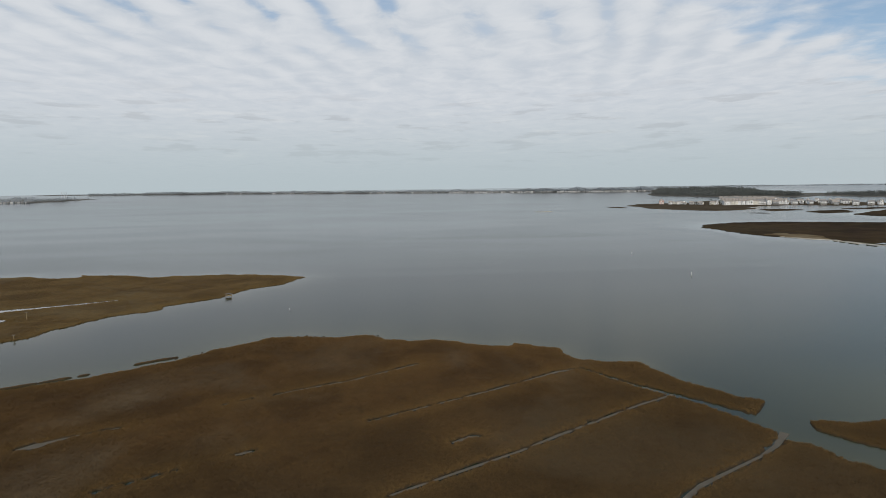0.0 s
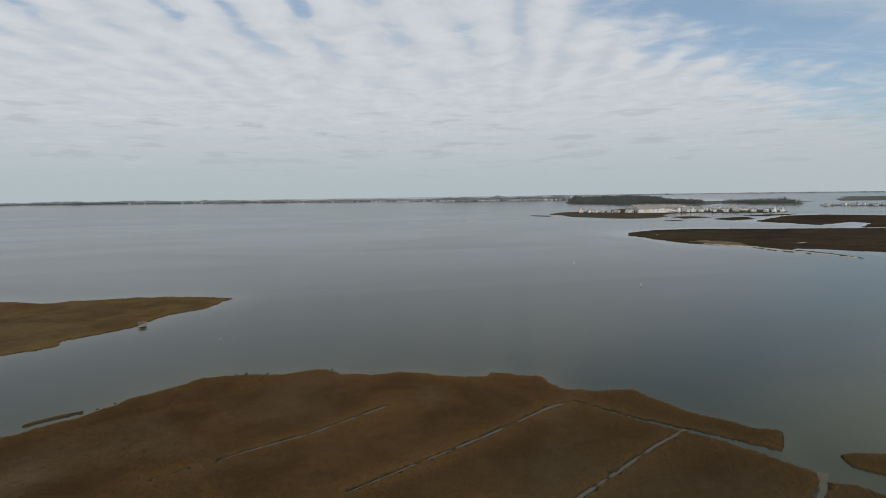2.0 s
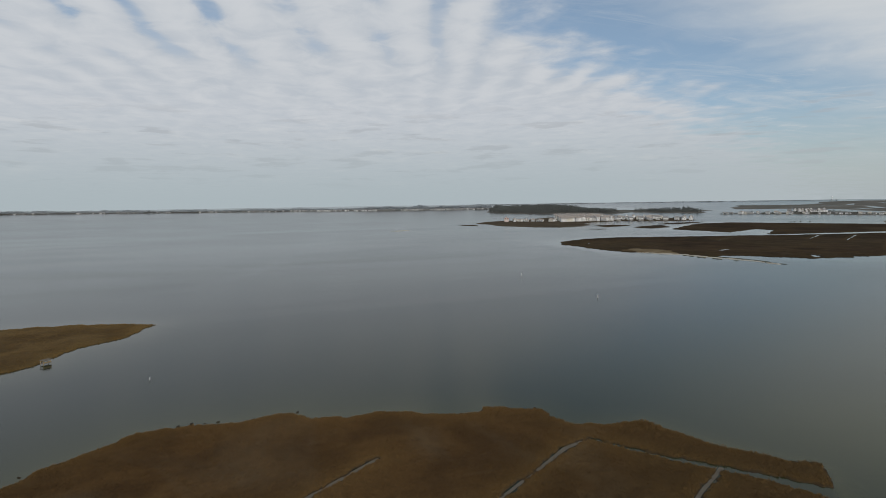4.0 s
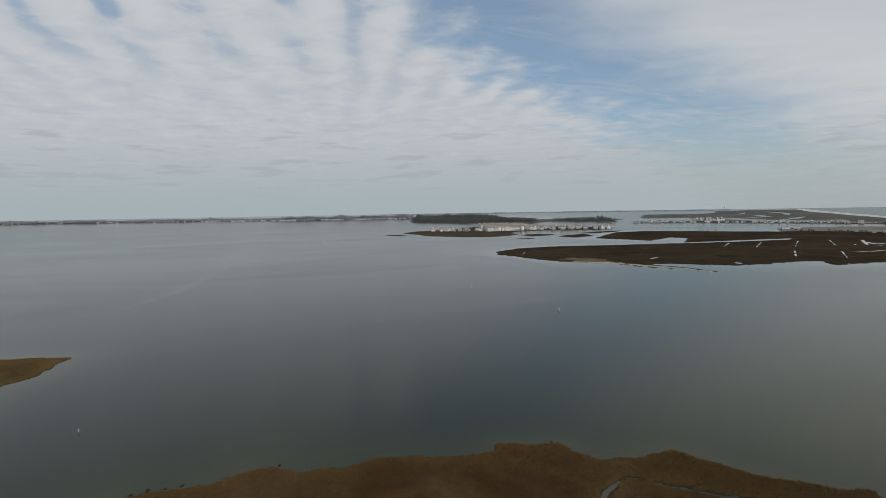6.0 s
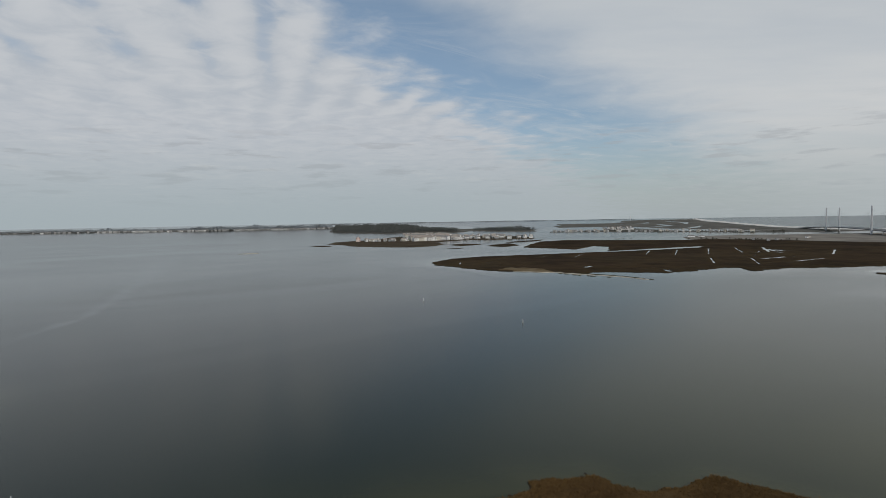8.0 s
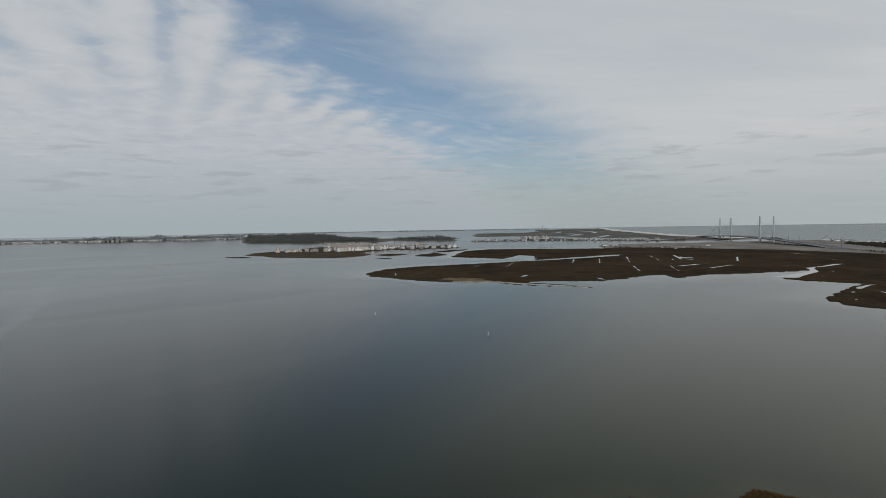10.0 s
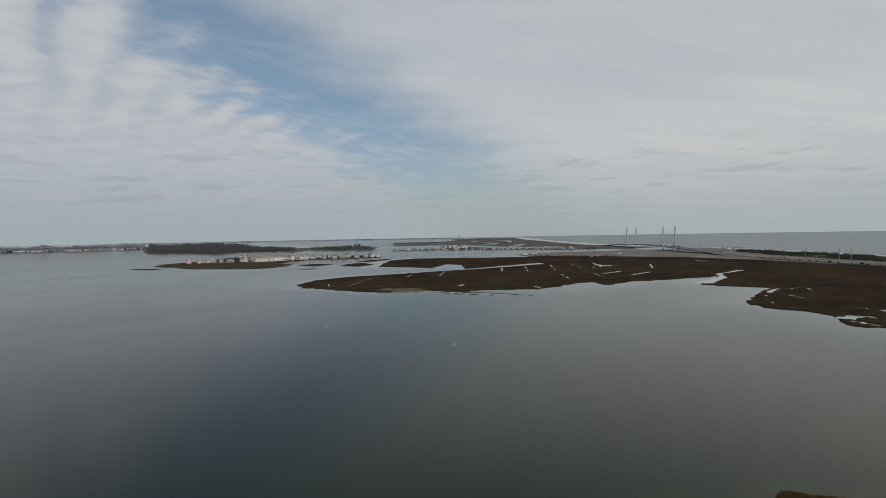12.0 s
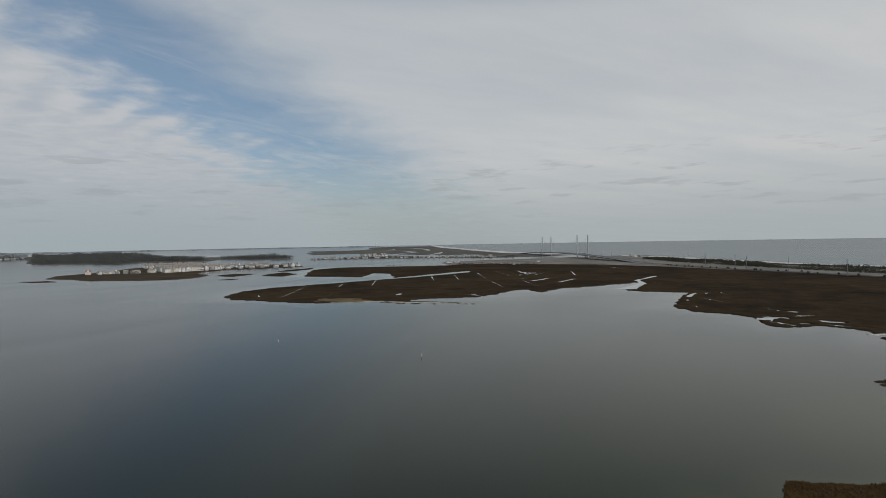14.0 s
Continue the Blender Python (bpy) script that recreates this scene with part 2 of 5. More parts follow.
surface("west_grass", tuft_build((0.1, 0.063, 0.026), (0.19, 0.125, 0.05), (0.175, 0.13, 0.07)), 0.9, 0.05)
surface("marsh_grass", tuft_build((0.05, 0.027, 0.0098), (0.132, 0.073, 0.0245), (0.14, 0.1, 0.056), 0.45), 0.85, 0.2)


def speckle(c1, c2, scale, c3=None, bump=0.4, dist=0.05):
    def build(n):
        p = n.place()
        a, b = n.noise(p, scale, 5, 0.6), n.noise(p, scale * 8, 4, 0.65)
        col = n.mix(n.smooth(a, 0.35, 0.65), c1, c2)
        col = n.mix(n.math("MULTIPLY", n.smooth(b, 0.4, 0.8), 0.5), col, c3 or tuple(x * 0.7 for x in c1))
        return col, b, bump, dist
    return build


surface("sand", speckle((0.66, 0.62, 0.55), (0.76, 0.72, 0.65), 0.02), 0.95, 0.2)
surface("sand_flat", speckle((0.185, 0.163, 0.136), (0.285, 0.256, 0.216), 0.012, (0.12, 0.102, 0.078)), 1.0, 0.05)
surface("spit_sand", speckle((0.4, 0.35, 0.27), (0.58, 0.54, 0.46), 0.08, (0.18, 0.145, 0.095)), 0.95, 0.2)
surface("dry_grass", speckle((0.13, 0.09, 0.045), (0.2, 0.155, 0.095), 0.06, (0.07, 0.045, 0.024)), 1.0, 0.02)
surface("olive_grass", speckle((0.04, 0.037, 0.018), (0.075, 0.066, 0.032), 0.15, (0.025, 0.022, 0.014)), 1.0, 0.02)
# far scrub ground, greyed and lightened to put the haze into its colour
surface("hazed_scrub", speckle((0.11, 0.103, 0.088), (0.165, 0.152, 0.128), 0.006, (0.075, 0.073, 0.064)), 1.0, 0.02)
surface("village_ground", speckle((0.06, 0.043, 0.028), (0.1, 0.078, 0.05), 0.02, (0.035, 0.026, 0.018)), 1.0, 0.02)
surface("asphalt", speckle((0.075, 0.075, 0.075), (0.11, 0.108, 0.105), 0.1), 1.0, 0.05)
surface("concrete", speckle((0.5, 0.51, 0.52), (0.6, 0.61, 0.62), 0.15), 0.8, 0.3)
surface("deck_steel", speckle((0.16, 0.152, 0.14), (0.21, 0.2, 0.185), 0.15), 1.0, 0.05)
surface("cable_white", speckle((0.32, 0.34, 0.36), (0.36, 0.38, 0.4), 0.2), 0.5, 0.4)
surface("siding_white", speckle((0.74, 0.73, 0.70), (0.82, 0.81, 0.79), 0.3), 0.7, 0.3)
surface("siding_cream", speckle((0.68, 0.64, 0.55), (0.76, 0.72, 0.63), 0.3), 0.7, 0.3)
surface("siding_grey", speckle((0.36, 0.36, 0.36), (0.46, 0.46, 0.45), 0.3), 0.7, 0.3)
surface("siding_rose", speckle((0.70, 0.56, 0.50), (0.76, 0.63, 0.57), 0.3), 0.7, 0.3)
surface("roof_shingle", speckle((0.3, 0.262, 0.225), (0.39, 0.345, 0.3), 0.4), 0.9, 0.2)
surface("roof_dark", speckle((0.2, 0.19, 0.18), (0.28, 0.265, 0.25), 0.4), 0.9, 0.2)
surface("roof_red", speckle((0.3, 0.18, 0.15), (0.37, 0.24, 0.2), 0.4), 0.9, 0.2)
surface("window_glass", lambda n: ((0.03, 0.035, 0.04), None, 0, 0), 0.1, 0.5)
surface("far_siding", lambda n: (n.mix(n.add("ShaderNodeNewGeometry").outputs["Random Per Island"], (0.16, 0.16, 0.155), (0.62, 0.615, 0.6)), None, 0, 0), 0.8, 0.2)
surface("trim_white", speckle((0.72, 0.72, 0.70), (0.78, 0.78, 0.76), 0.5), 0.6, 0.3)
surface("buoy_white", speckle((0.5, 0.5, 0.49), (0.6, 0.6, 0.59), 1.0, (0.36, 0.36, 0.33)), 0.5, 0.4)
surface("peat", speckle((0.03, 0.023, 0.016), (0.05, 0.038, 0.026), 1.5), 0.95, 0.1)
surface("wood_grey", speckle((0.13, 0.11, 0.09), (0.20, 0.17, 0.13), 2.0), 0.9, 0.2)
surface("wood_tan", speckle((0.26, 0.19, 0.10), (0.34, 0.26, 0.15), 2.0), 0.9, 0.2)
surface("steel_dull", speckle((0.2, 0.21, 0.22), (0.27, 0.28, 0.29), 0.5), 0.5, 0.5, 0.3)
surface("surf_foam", speckle((0.66, 0.68, 0.68), (0.75, 0.76, 0.76), 0.1), 0.9, 0.2)
surface("bark", speckle((0.10, 0.085, 0.07), (0.15, 0.125, 0.10), 1.0), 0.95, 0.1)


def leaf_build(c1, c2):
    def build(n):
        isl = n.add("ShaderNodeNewGeometry").outputs["Random Per Island"]
        col = n.mix(isl, c1, c2)
        col = n.mix(n.math("MULTIPLY", n.smooth(n.noise(n.place(), 0.02, 3, 0.5), 0.4, 0.65), 0.5), col, tuple(x * 0.7 for x in c1))
        return col, n.noise(n.place(), 1.2, 3, 0.6), 0.6, 0.6
    return build


# pine green lifted towards grey, with far haze mixed into the colour
surface("hazed_pine_leaf", leaf_build((0.085, 0.092, 0.084), (0.17, 0.172, 0.155)), 0.9, 0.15)
# bare grey wood, paled and blued so its colour carries the distance haze
surface("hazed_bare_wood", leaf_build((0.25, 0.272, 0.285), (0.32, 0.343, 0.355)), 0.95, 0.1)
surface("shrub_leaf", leaf_build((0.055, 0.054, 0.038), (0.1, 0.09, 0.062)), 0.9, 0.15)

# ---- geometry helpers ----
CX, CY, FLAT, RIM_R, RIM_Z = -55.0, 85.0, 3000.0, 4900.0, 39.0


def sheet_z(x, y):
    """Height of the water sheet: level, then lifting gently, so that its rim meets the sky where the sea horizon lies."""
    r = np.hypot(np.asarray(x, float) - CX, np.asarray(y, float) - CY)
    return RIM_Z * np.maximum(0, (r - FLAT) / (RIM_R - FLAT)) ** 1.15


def vnoise(x, y, seed=0):
    """Smooth value noise in -1..1 for arrays."""
    xi, yi = np.floor(x), np.floor(y)
    fx, fy = x - xi, y - yi
    fx, fy = fx * fx * (3 - 2 * fx), fy * fy * (3 - 2 * fy)

    def h(a, b):
        v = np.sin(a * 127.1 + b * 311.7 + seed * 74.7) * 43758.5453
        return (v - np.floor(v)) * 2 - 1
    return (h(xi, yi) * (1 - fx) + h(xi + 1, yi) * fx) * (1 - fy) + (h(xi, yi + 1) * (1 - fx) + h(xi + 1, yi + 1) * fx) * fy


def fbm(x, y, seed=0, octaves=3):
    return sum(vnoise(x * 2 ** k, y * 2 ** k, seed + k) * 0.5 ** k for k in range(octaves))


def inside(x, y, outline):
    """Signed distance to a closed outline, positive inside."""
    best, odd = np.full(x.shape, 1e18), np.zeros(x.shape, bool)
    for (ax, ay), (bx, by) in zip(outline, outline[1:] + outline[:1]):
        dx, dy = bx - ax, by - ay
        f = np.clip(((x - ax) * dx + (y - ay) * dy) / (dx * dx + dy * dy + 1e-9), 0, 1)
        best = np.minimum(best, (x - ax - f * dx) ** 2 + (y - ay - f * dy) ** 2)
        if ay != by:
            odd ^= ((ay > y) != (by > y)) & (x < dx * (y - ay) / (by - ay) + ax)
    d = np.sqrt(best)
    return np.where(odd, d, -d)


def along(x, y, line):
    """Distance to a line of (x, y, half width) less its half width."""
    best = np.full(x.shape, 1e9)
    for (ax, ay, aw), (bx, by, bw) in zip(line, line[1:]):
        dx, dy = bx - ax, by - ay
        f = np.clip(((x - ax) * dx + (y - ay) * dy) / (dx * dx + dy * dy + 1e-9), 0, 1)
        best = np.minimum(best, np.hypot(x - ax - f * dx, y - ay - f * dy) - (aw + (bw - aw) * f))
    return best


def mesh_of(name, verts, faces, material, smooth=False):
    me = bpy.data.meshes.new(name)
    me.from_pydata([tuple(map(float, v)) for v in verts], [], [tuple(map(int, f)) for f in faces])
    me.materials.append(MATS[material])
    if smooth:
        me.shade_smooth()
    return me


def part(name, bm, material, parent=None, label=""):
    """Links a bmesh as one mesh object under a thing or a part."""
    me = bpy.data.meshes.new(name)
    bm.to_mesh(me)
    bm.free()
    me.materials.append(MATS[material])
    ob = new(name, me)
    ob.parent = parent
    return tagged(ob, label) if label else ob


def box(bm, x0, y0, z0, x1, y1, z1):
    m = Matrix.LocRotScale(((x0 + x1) / 2, (y0 + y1) / 2, (z0 + z1) / 2), None, (x1 - x0, y1 - y0, z1 - z0))
    bmesh.ops.create_cube(bm, size=1, matrix=m)


def rod(bm, a, b, r0, r1, n=8):
    a, b = Vector(a), Vector(b)
    turn = (b - a).to_track_quat("Z", "Y").to_matrix().to_4x4()
    bmesh.ops.create_cone(bm, cap_ends=True, segments=n, radius1=r0, radius2=r1, depth=(b - a).length,
                          matrix=Matrix.Translation((a + b) / 2) @ turn)


LANDS = {}


def land(name, outline, cell, top, material, label, category, ditches=(), pannes=(), rough=1.0, rim=3.0, bank=None, rolling=0.0, seed=1, wave=6.0):
    """A piece of land as a height field with a ragged shore, cut by ditches; it dips under the water all round."""
    bank = bank or cell * 0.7
    xs, ys = [p[0] for p in outline], [p[1] for p in outline]
    gx, gy = np.arange(min(xs) - 4 * cell, max(xs) + 4 * cell, cell), np.arange(min(ys) - 4 * cell, max(ys) + 4 * cell, cell)
    x, y = np.meshgrid(gx, gy)

    def shape(x, y):
        d = inside(x, y, outline) + rough * (fbm(x / wave, y / wave, seed, 5))
        for line in ditches:
            jag, grain = (0.6, 2.0) if rough < 2 else (0.5, 2.5) if rough < 4 else (0.8, 5.0)
            reach = 12 + max(p[2] for p in line)
            near_it = (x > min(p[0] for p in line) - reach) & (x < max(p[0] for p in line) + reach) & (y > min(p[1] for p in line) - reach) & (y < max(p[1] for p in line) + reach)
            u, v = x[near_it], y[near_it]
            d[near_it] = np.minimum(d[near_it], along(u, v, line) + jag * fbm(u / grain, v / grain, seed + 5, 3))
        for cx, cy, ra, rb, turn, dry in pannes:          # patches strewn with small pools
            ux, uy = (x - cx) * math.cos(turn) + (y - cy) * math.sin(turn), (y - cy) * math.cos(turn) - (x - cx) * math.sin(turn)
            far = np.clip((ux / ra) ** 2 + (uy / rb) ** 2, 0, 4)
            d = np.minimum(d, (dry + 0.5 * far - fbm(x / 16, y / 16, seed + 7, 3)) * 7)
        return d
    d = shape(x, y)
    s = np.clip((d + bank) / (2 * bank), 0, 1)
    z = -0.7 + (top + 0.7) * s * s * (3 - 2 * s)
    z = z + np.where(d > 0, 0.10 * top * fbm(x / 3, y / 3, seed + 9, 3) + rolling * np.clip(d / 60, 0, 1) * (0.6 + 0.4 * fbm(x / 70, y / 70, seed + 3, 3)), 0) + sheet_z(x, y)
    keep = d > -2.2 * max(bank, cell)
    idx = np.full(x.shape, -1)
    quad = keep[:-1, :-1] | keep[1:, :-1] | keep[:-1, 1:] | keep[1:, 1:]
    used = np.zeros(x.shape, bool)
    used[:-1, :-1] |= quad
    used[1:, :-1] |= quad
    used[:-1, 1:] |= quad
    used[1:, 1:] |= quad
    idx[used] = np.arange(used.sum())
    v = np.stack([x[used], y[used], z[used]], 1)
    f = np.stack([idx[:-1, :-1][quad], idx[:-1, 1:][quad], idx[1:, 1:][quad], idx[1:, :-1][quad]], 1)
    me = mesh_of(name, v, f, material, True)
    for key, val in (("rim", np.exp(-np.maximum(d[used], 0) / rim)), ("mud", np.clip(1.3 - 1.5 * d[used] / (bank + 0.3), 0, 1))):
        me.attributes.new(key, "FLOAT", "POINT").data.foreach_set("value", val.astype(np.float32))
    ob = new(name, me)
    LANDS[name] = shape
    return tagged(ob, label, category, kind="structure")


KNOLLS = [(59, 192, 4.5), (64, 184, 4.0), (80, 172, 5.0), (-12, 219, 5.0), (42, 203, 5.0), (96, 142, 5.0), (88, 151, 4.0)]   # stands of tall reed


def tufts(name, shape, x0, y0, x1, y1, count, high, wide, material, label, seed, base=0.27, blade=0.1):
    """Loose tufts of upright grass blades, one mesh."""
    rng = np.random.default_rng(seed)
    x, y = rng.uniform(x0, x1, count), rng.uniform(y0, y1, count)
    d = shape(x, y)
    clump = fbm(x / 5, y / 5, seed, 3)
    ok = (d > 0.6) & (rng.uniform(-1.1, 1, count) < clump + 0.55 + np.exp(-d / 4))
    x, y, d = x[ok], y[ok], d[ok]
    n, k = len(x), 5
    h = high * rng.uniform(0.6, 1.2, n) * (1 + 0.35 * np.exp(-d / 3))
    for hx, hy, hr in KNOLLS:
        h *= 1 + 0.5 * np.exp(-((x - hx) ** 2 + (y - hy) ** 2) / hr ** 2)
    verts = np.empty((n, k, 3, 3))                        # upright blades standing loosely together
    for j in range(k):
        a, r = rng.uniform(0, 6.283, n), wide * np.sqrt(rng.uniform(0, 1, n))
        fx, fy = x + r * np.cos(a), y + r * np.sin(a)
        turn, half = rng.uniform(0, 3.1416, n), blade * rng.uniform(0.6, 1.3, n)
        lean_x, lean_y = h * rng.normal(0.25, 0.5, n), h * rng.normal(0.1, 0.5, n)
        verts[:, j, 0] = np.stack([fx - half * np.cos(turn), fy - half * np.sin(turn), np.full(n, base - 0.12)], 1)
        verts[:, j, 1] = np.stack([fx + half * np.cos(turn), fy + half * np.sin(turn), np.full(n, base - 0.12)], 1)
        verts[:, j, 2] = np.stack([fx + lean_x, fy + lean_y, base + h * rng.uniform(0.6, 1.15, n)], 1)
    me = bpy.data.meshes.new(name)
    me.from_pydata(verts.reshape(-1, 3).tolist(), [], np.arange(n * k * 3).reshape(-1, 3).tolist())
    me.materials.append(MATS[material])
    me.attributes.new("rim", "FLOAT", "POINT").data.foreach_set("value", np.repeat(np.exp(-d / 4.0), 3 * k).astype(np.float32))
    return tagged(new(name, me), label, "grass", kind="stuff")


# ---- the marshes by the camera ----
NEAR = [(-121, 172.3), (-113, 176), (-101, 181), (-90, 188), (-78, 197), (-69.5, 206.5), (-62.4, 212.9), (-51, 221.8), (-36.5, 222.6), (-24, 218.8), (-14.8, 220.5), (-9.7, 220),
        (-5.6, 214.3), (-3, 212.8), (5, 210.4), (15.5, 210), (29.6, 202.3), (39.5, 197.6), (41.5, 197.2), (44.5, 200.4), (50.5, 197), (54, 194.8), (59.5, 192.3), (59, 186),
        (60.7, 181), (63.5, 179), (68, 176.5), (75.3, 174.2), (80.8, 172.8), (83.3, 167.2), (83.8, 161), (86.2, 156), (88.3, 150.5), (94, 143.2), (99.8, 136.8), (97, 131.8),
        (91.5, 127.2), (89.6, 124), (90.6, 117), (88.6, 114.6), (90.4, 113.4), (94, 111.5), (96.3, 104.6), (101, 99.8), (116, 78), (60, 76), (-60, 76), (-168, 78), (-185, 110), (-150, 152)]
land("salt_marsh_south", [(118, 82), (135, 40), (110, -30), (-40, -40), (-190, 10), (-200, 90), (-168, 82), (-60, 80), (60, 80)], 3.0, 0.5, "near_marsh", "brown winter salt marsh stretching away under the flight", "marsh", rough=2.0, rim=4.0, bank=2.0, seed=2)
NEAR_CUTS = [[(60, 170, 0.42), (69, 155.5, 0.49), (78, 144.6, 1), (85, 135.2, 1.5), (91, 125.5, 2.8)],
                     [(58.5, 169.5, 0.4), (51, 167.5, 0.55), (44, 163.5, 0.35), (27.3, 154.3, 0.28), (5.2, 143.4, 0.2), (-8, 136.6, 0.05)],
                     [(78, 144.6, 0.4), (64.9, 138.4, 0.3), (50.7, 130.2, 0.34), (38.4, 123.5, 0.36), (27, 116.5, 0.25), (15.9, 110.9, 0.3), (-2.2, 101.7, 0.2)],
                     [(6.3, 180.9, 0.5), (-14.9, 167.8, 0.45), (-31, 161.3, 0.2), (-36, 158.5, 0.05)],
                     [(92, 118, 0.9), (86, 112.4, 0.45), (79, 108, 0.25), (70, 103.6, 0.25), (59.7, 98.4, 0.45), (50, 91, 0.5)],
                     [(-89.7, 130.6, 0.3), (-86.4, 132.2, 1.5), (-84.3, 133.9, 0.7), (-80.3, 136.7, 0.2), (-75.6, 138.5, 0.15), (-71, 140.5, 0.1)],
                     [(12.5, 122.5, 0.27), (17, 125, 0.49), (19, 125, 0.2)],
                     [(-38.1, 121.9, 0.1), (-35.6, 123, 0.45), (-34.1, 123.6, 0.1)],
                     [(-61, 109.6, 0.3), (-57.3, 112.1, 0.1), (-53.9, 113.3, 0.3), (-48.2, 116.8, 0.1)], [(-48.8, 152.8, 0.1), (-42.4, 156, 0.15)]]
near = land("salt_marsh_near", NEAR, 0.6, 0.32, "near_marsh", "brown winter salt marsh with narrow tidal ditches, ringed by bay water", "marsh",
            ditches=NEAR_CUTS, rough=0.9, rim=4.0, bank=0.7, seed=3, wave=4.5)
islet = land("salt_marsh_islet", [(102.5, 123), (106.5, 124.2), (112.5, 121.8), (121, 122), (135, 120), (139, 112), (128, 104), (112, 104.5), (108.5, 108), (105, 111.2), (102.8, 114), (101.2, 118)],
             0.6, 0.35, "near_marsh", "small islet of brown cordgrass beside a tidal channel", "marsh", rough=0.8, rim=4.0, bank=0.6, seed=5)
LEFT = [(-64, 376.5), (-91, 391), (-132, 398), (-174, 393), (-187, 404), (-228, 414), (-222, 399), (-243, 400), (-262, 412), (-320, 404), (-420, 420), (-520, 380),
        (-480, 300), (-330, 230), (-200, 205), (-159, 230.4), (-151, 234), (-150.6, 248.7), (-136, 272), (-122, 280), (-120.7, 292), (-96, 314), (-89, 337.5), (-72, 351)]
LEFT_CUTS = [[(-154, 312.5, 0.5), (-167, 306, 1.4), (-190, 296, 2.2), (-235, 278, 6.0), (-300, 255, 9.0)], [(-186, 268, 3.0), (-202, 272, 7.0), (-240, 270, 8.0)]]
left = land("salt_marsh_west", LEFT, 1.4, 0.28, "west_marsh", "long tapering point of tan and brown salt marsh with a tidal pool", "marsh",
            ditches=LEFT_CUTS, rough=2.2, rim=6.0, bank=1.0, seed=8, wave=11)
for k, line in enumerate([[(-126, 171.5, 0.8), (-112, 179, 1.0), (-102, 184.5, 0.8)], [(-92, 193, 0.9), (-86, 197, 1.1), (-79, 200.5, 0.8)]]):
    pts = [(x + 0.5, y + w) for x, y, w in line] + [(x - 0.3, y - w) for x, y, w in reversed(line)]
    land("salt_marsh_fringe", pts, 0.4, 0.4, "near_marsh", "ragged dark strip of drowned marsh peat off the shore", "marsh", rough=0.5, rim=1.0, bank=0.4, seed=20 + k, wave=3)
tufts("cordgrass", LANDS["salt_marsh_near"], -150, 78, 112, 226, 300000, 0.31, 0.4, "marsh_grass", "dense brown winter cordgrass tufts covering the near marsh", 4)
tufts("cordgrass", LANDS["salt_marsh_west"], -260, 205, -60, 420, 80000, 0.28, 0.75, "west_grass", "tan and brown cordgrass tufts covering the western point", 7, base=0.22, blade=0.22)
tufts("cordgrass", LANDS["salt_marsh_south"], -200, -40, 135, 80, 70000, 0.4, 0.4, "marsh_grass", "brown winter cordgrass tufts on the southern marsh", 9, base=0.42)
tufts("cordgrass", LANDS["salt_marsh_islet"], 98, 102, 142, 127, 11000, 0.32, 0.42, "marsh_grass", "dense golden brown cordgrass tufts on the islet", 6)

# ---- the eastern marsh, spit and barrier ----
MID = [(438, 747), (420, 710), (421, 680), (415, 631), (416, 583), (433, 564), (454, 532), (452, 508), (462, 492), (490, 491), (503, 467), (525, 433), (566, 417), (623, 416),
       (636, 400), (608, 370), (674, 354), (721, 315), (784, 274), (800, 262), (740, 258), (656, 270), (646, 242), (642, 196), (604, 202), (528, 207), (480, 211),
       (455, 192), (447, 165), (419, 146), (388, 147), (376, 133), (379, 118), (393, 108), (384, 93), (378, 81), (350, 86), (325, 80)]
MID2 = [(300, -10), (420, -160), (760, -260), (960, -60), (1090, 60), (1200, 160), (1290, 260), (1400, 420), (1440, 600), (1400, 800),
        (1320, 815), (1246, 942), (1174, 1080), (1059, 1078), (950, 1010), (832, 927), (834, 912), (836, 791), (963, 842), (949, 790), (831, 711),
        (1060, 662), (1074, 646), (1010, 629), (909, 651), (820, 681), (739, 717), (682, 738), (629, 761), (570, 785), (511, 785)]


def cut(ax, ay, bx, by, w):
    w = w * 0.68 if w < 3 else w * 0.95
    return [(ax, ay, w), ((ax + bx) / 2, (ay + by) / 2, w * 0.8), (bx, by, w * 0.7)]


CUTS = [cut(458, 670, 619, 754, 1.9), cut(475, 724, 436, 682, 1.7), cut(468, 632, 479, 618, 5.5), cut(611, 690, 673, 722, 1.7), cut(651, 654, 755, 709, 1.9), cut(521, 536, 543, 544, 4),
        cut(873, 655, 774, 603, 2.2), cut(913, 623, 782, 557, 1.9), cut(992, 603, 844, 533, 1.9), cut(767, 494, 674, 445, 2.2), cut(542, 450, 644, 444, 1.4), cut(1058, 584, 912, 508, 2),
        cut(1085, 544, 951, 482, 3), cut(1023, 520, 953, 462, 3), cut(791, 433, 848, 420, 7), cut(775, 384, 855, 373, 5), cut(801, 451, 694, 398, 1.9), cut(1075, 423, 946, 390, 2.7),
        cut(1248, 365, 1199, 328, 9), cut(1199, 328, 1056, 235, 2), cut(968, 237, 970, 221, 5), cut(570, 182, 535, 163, 1.5)]
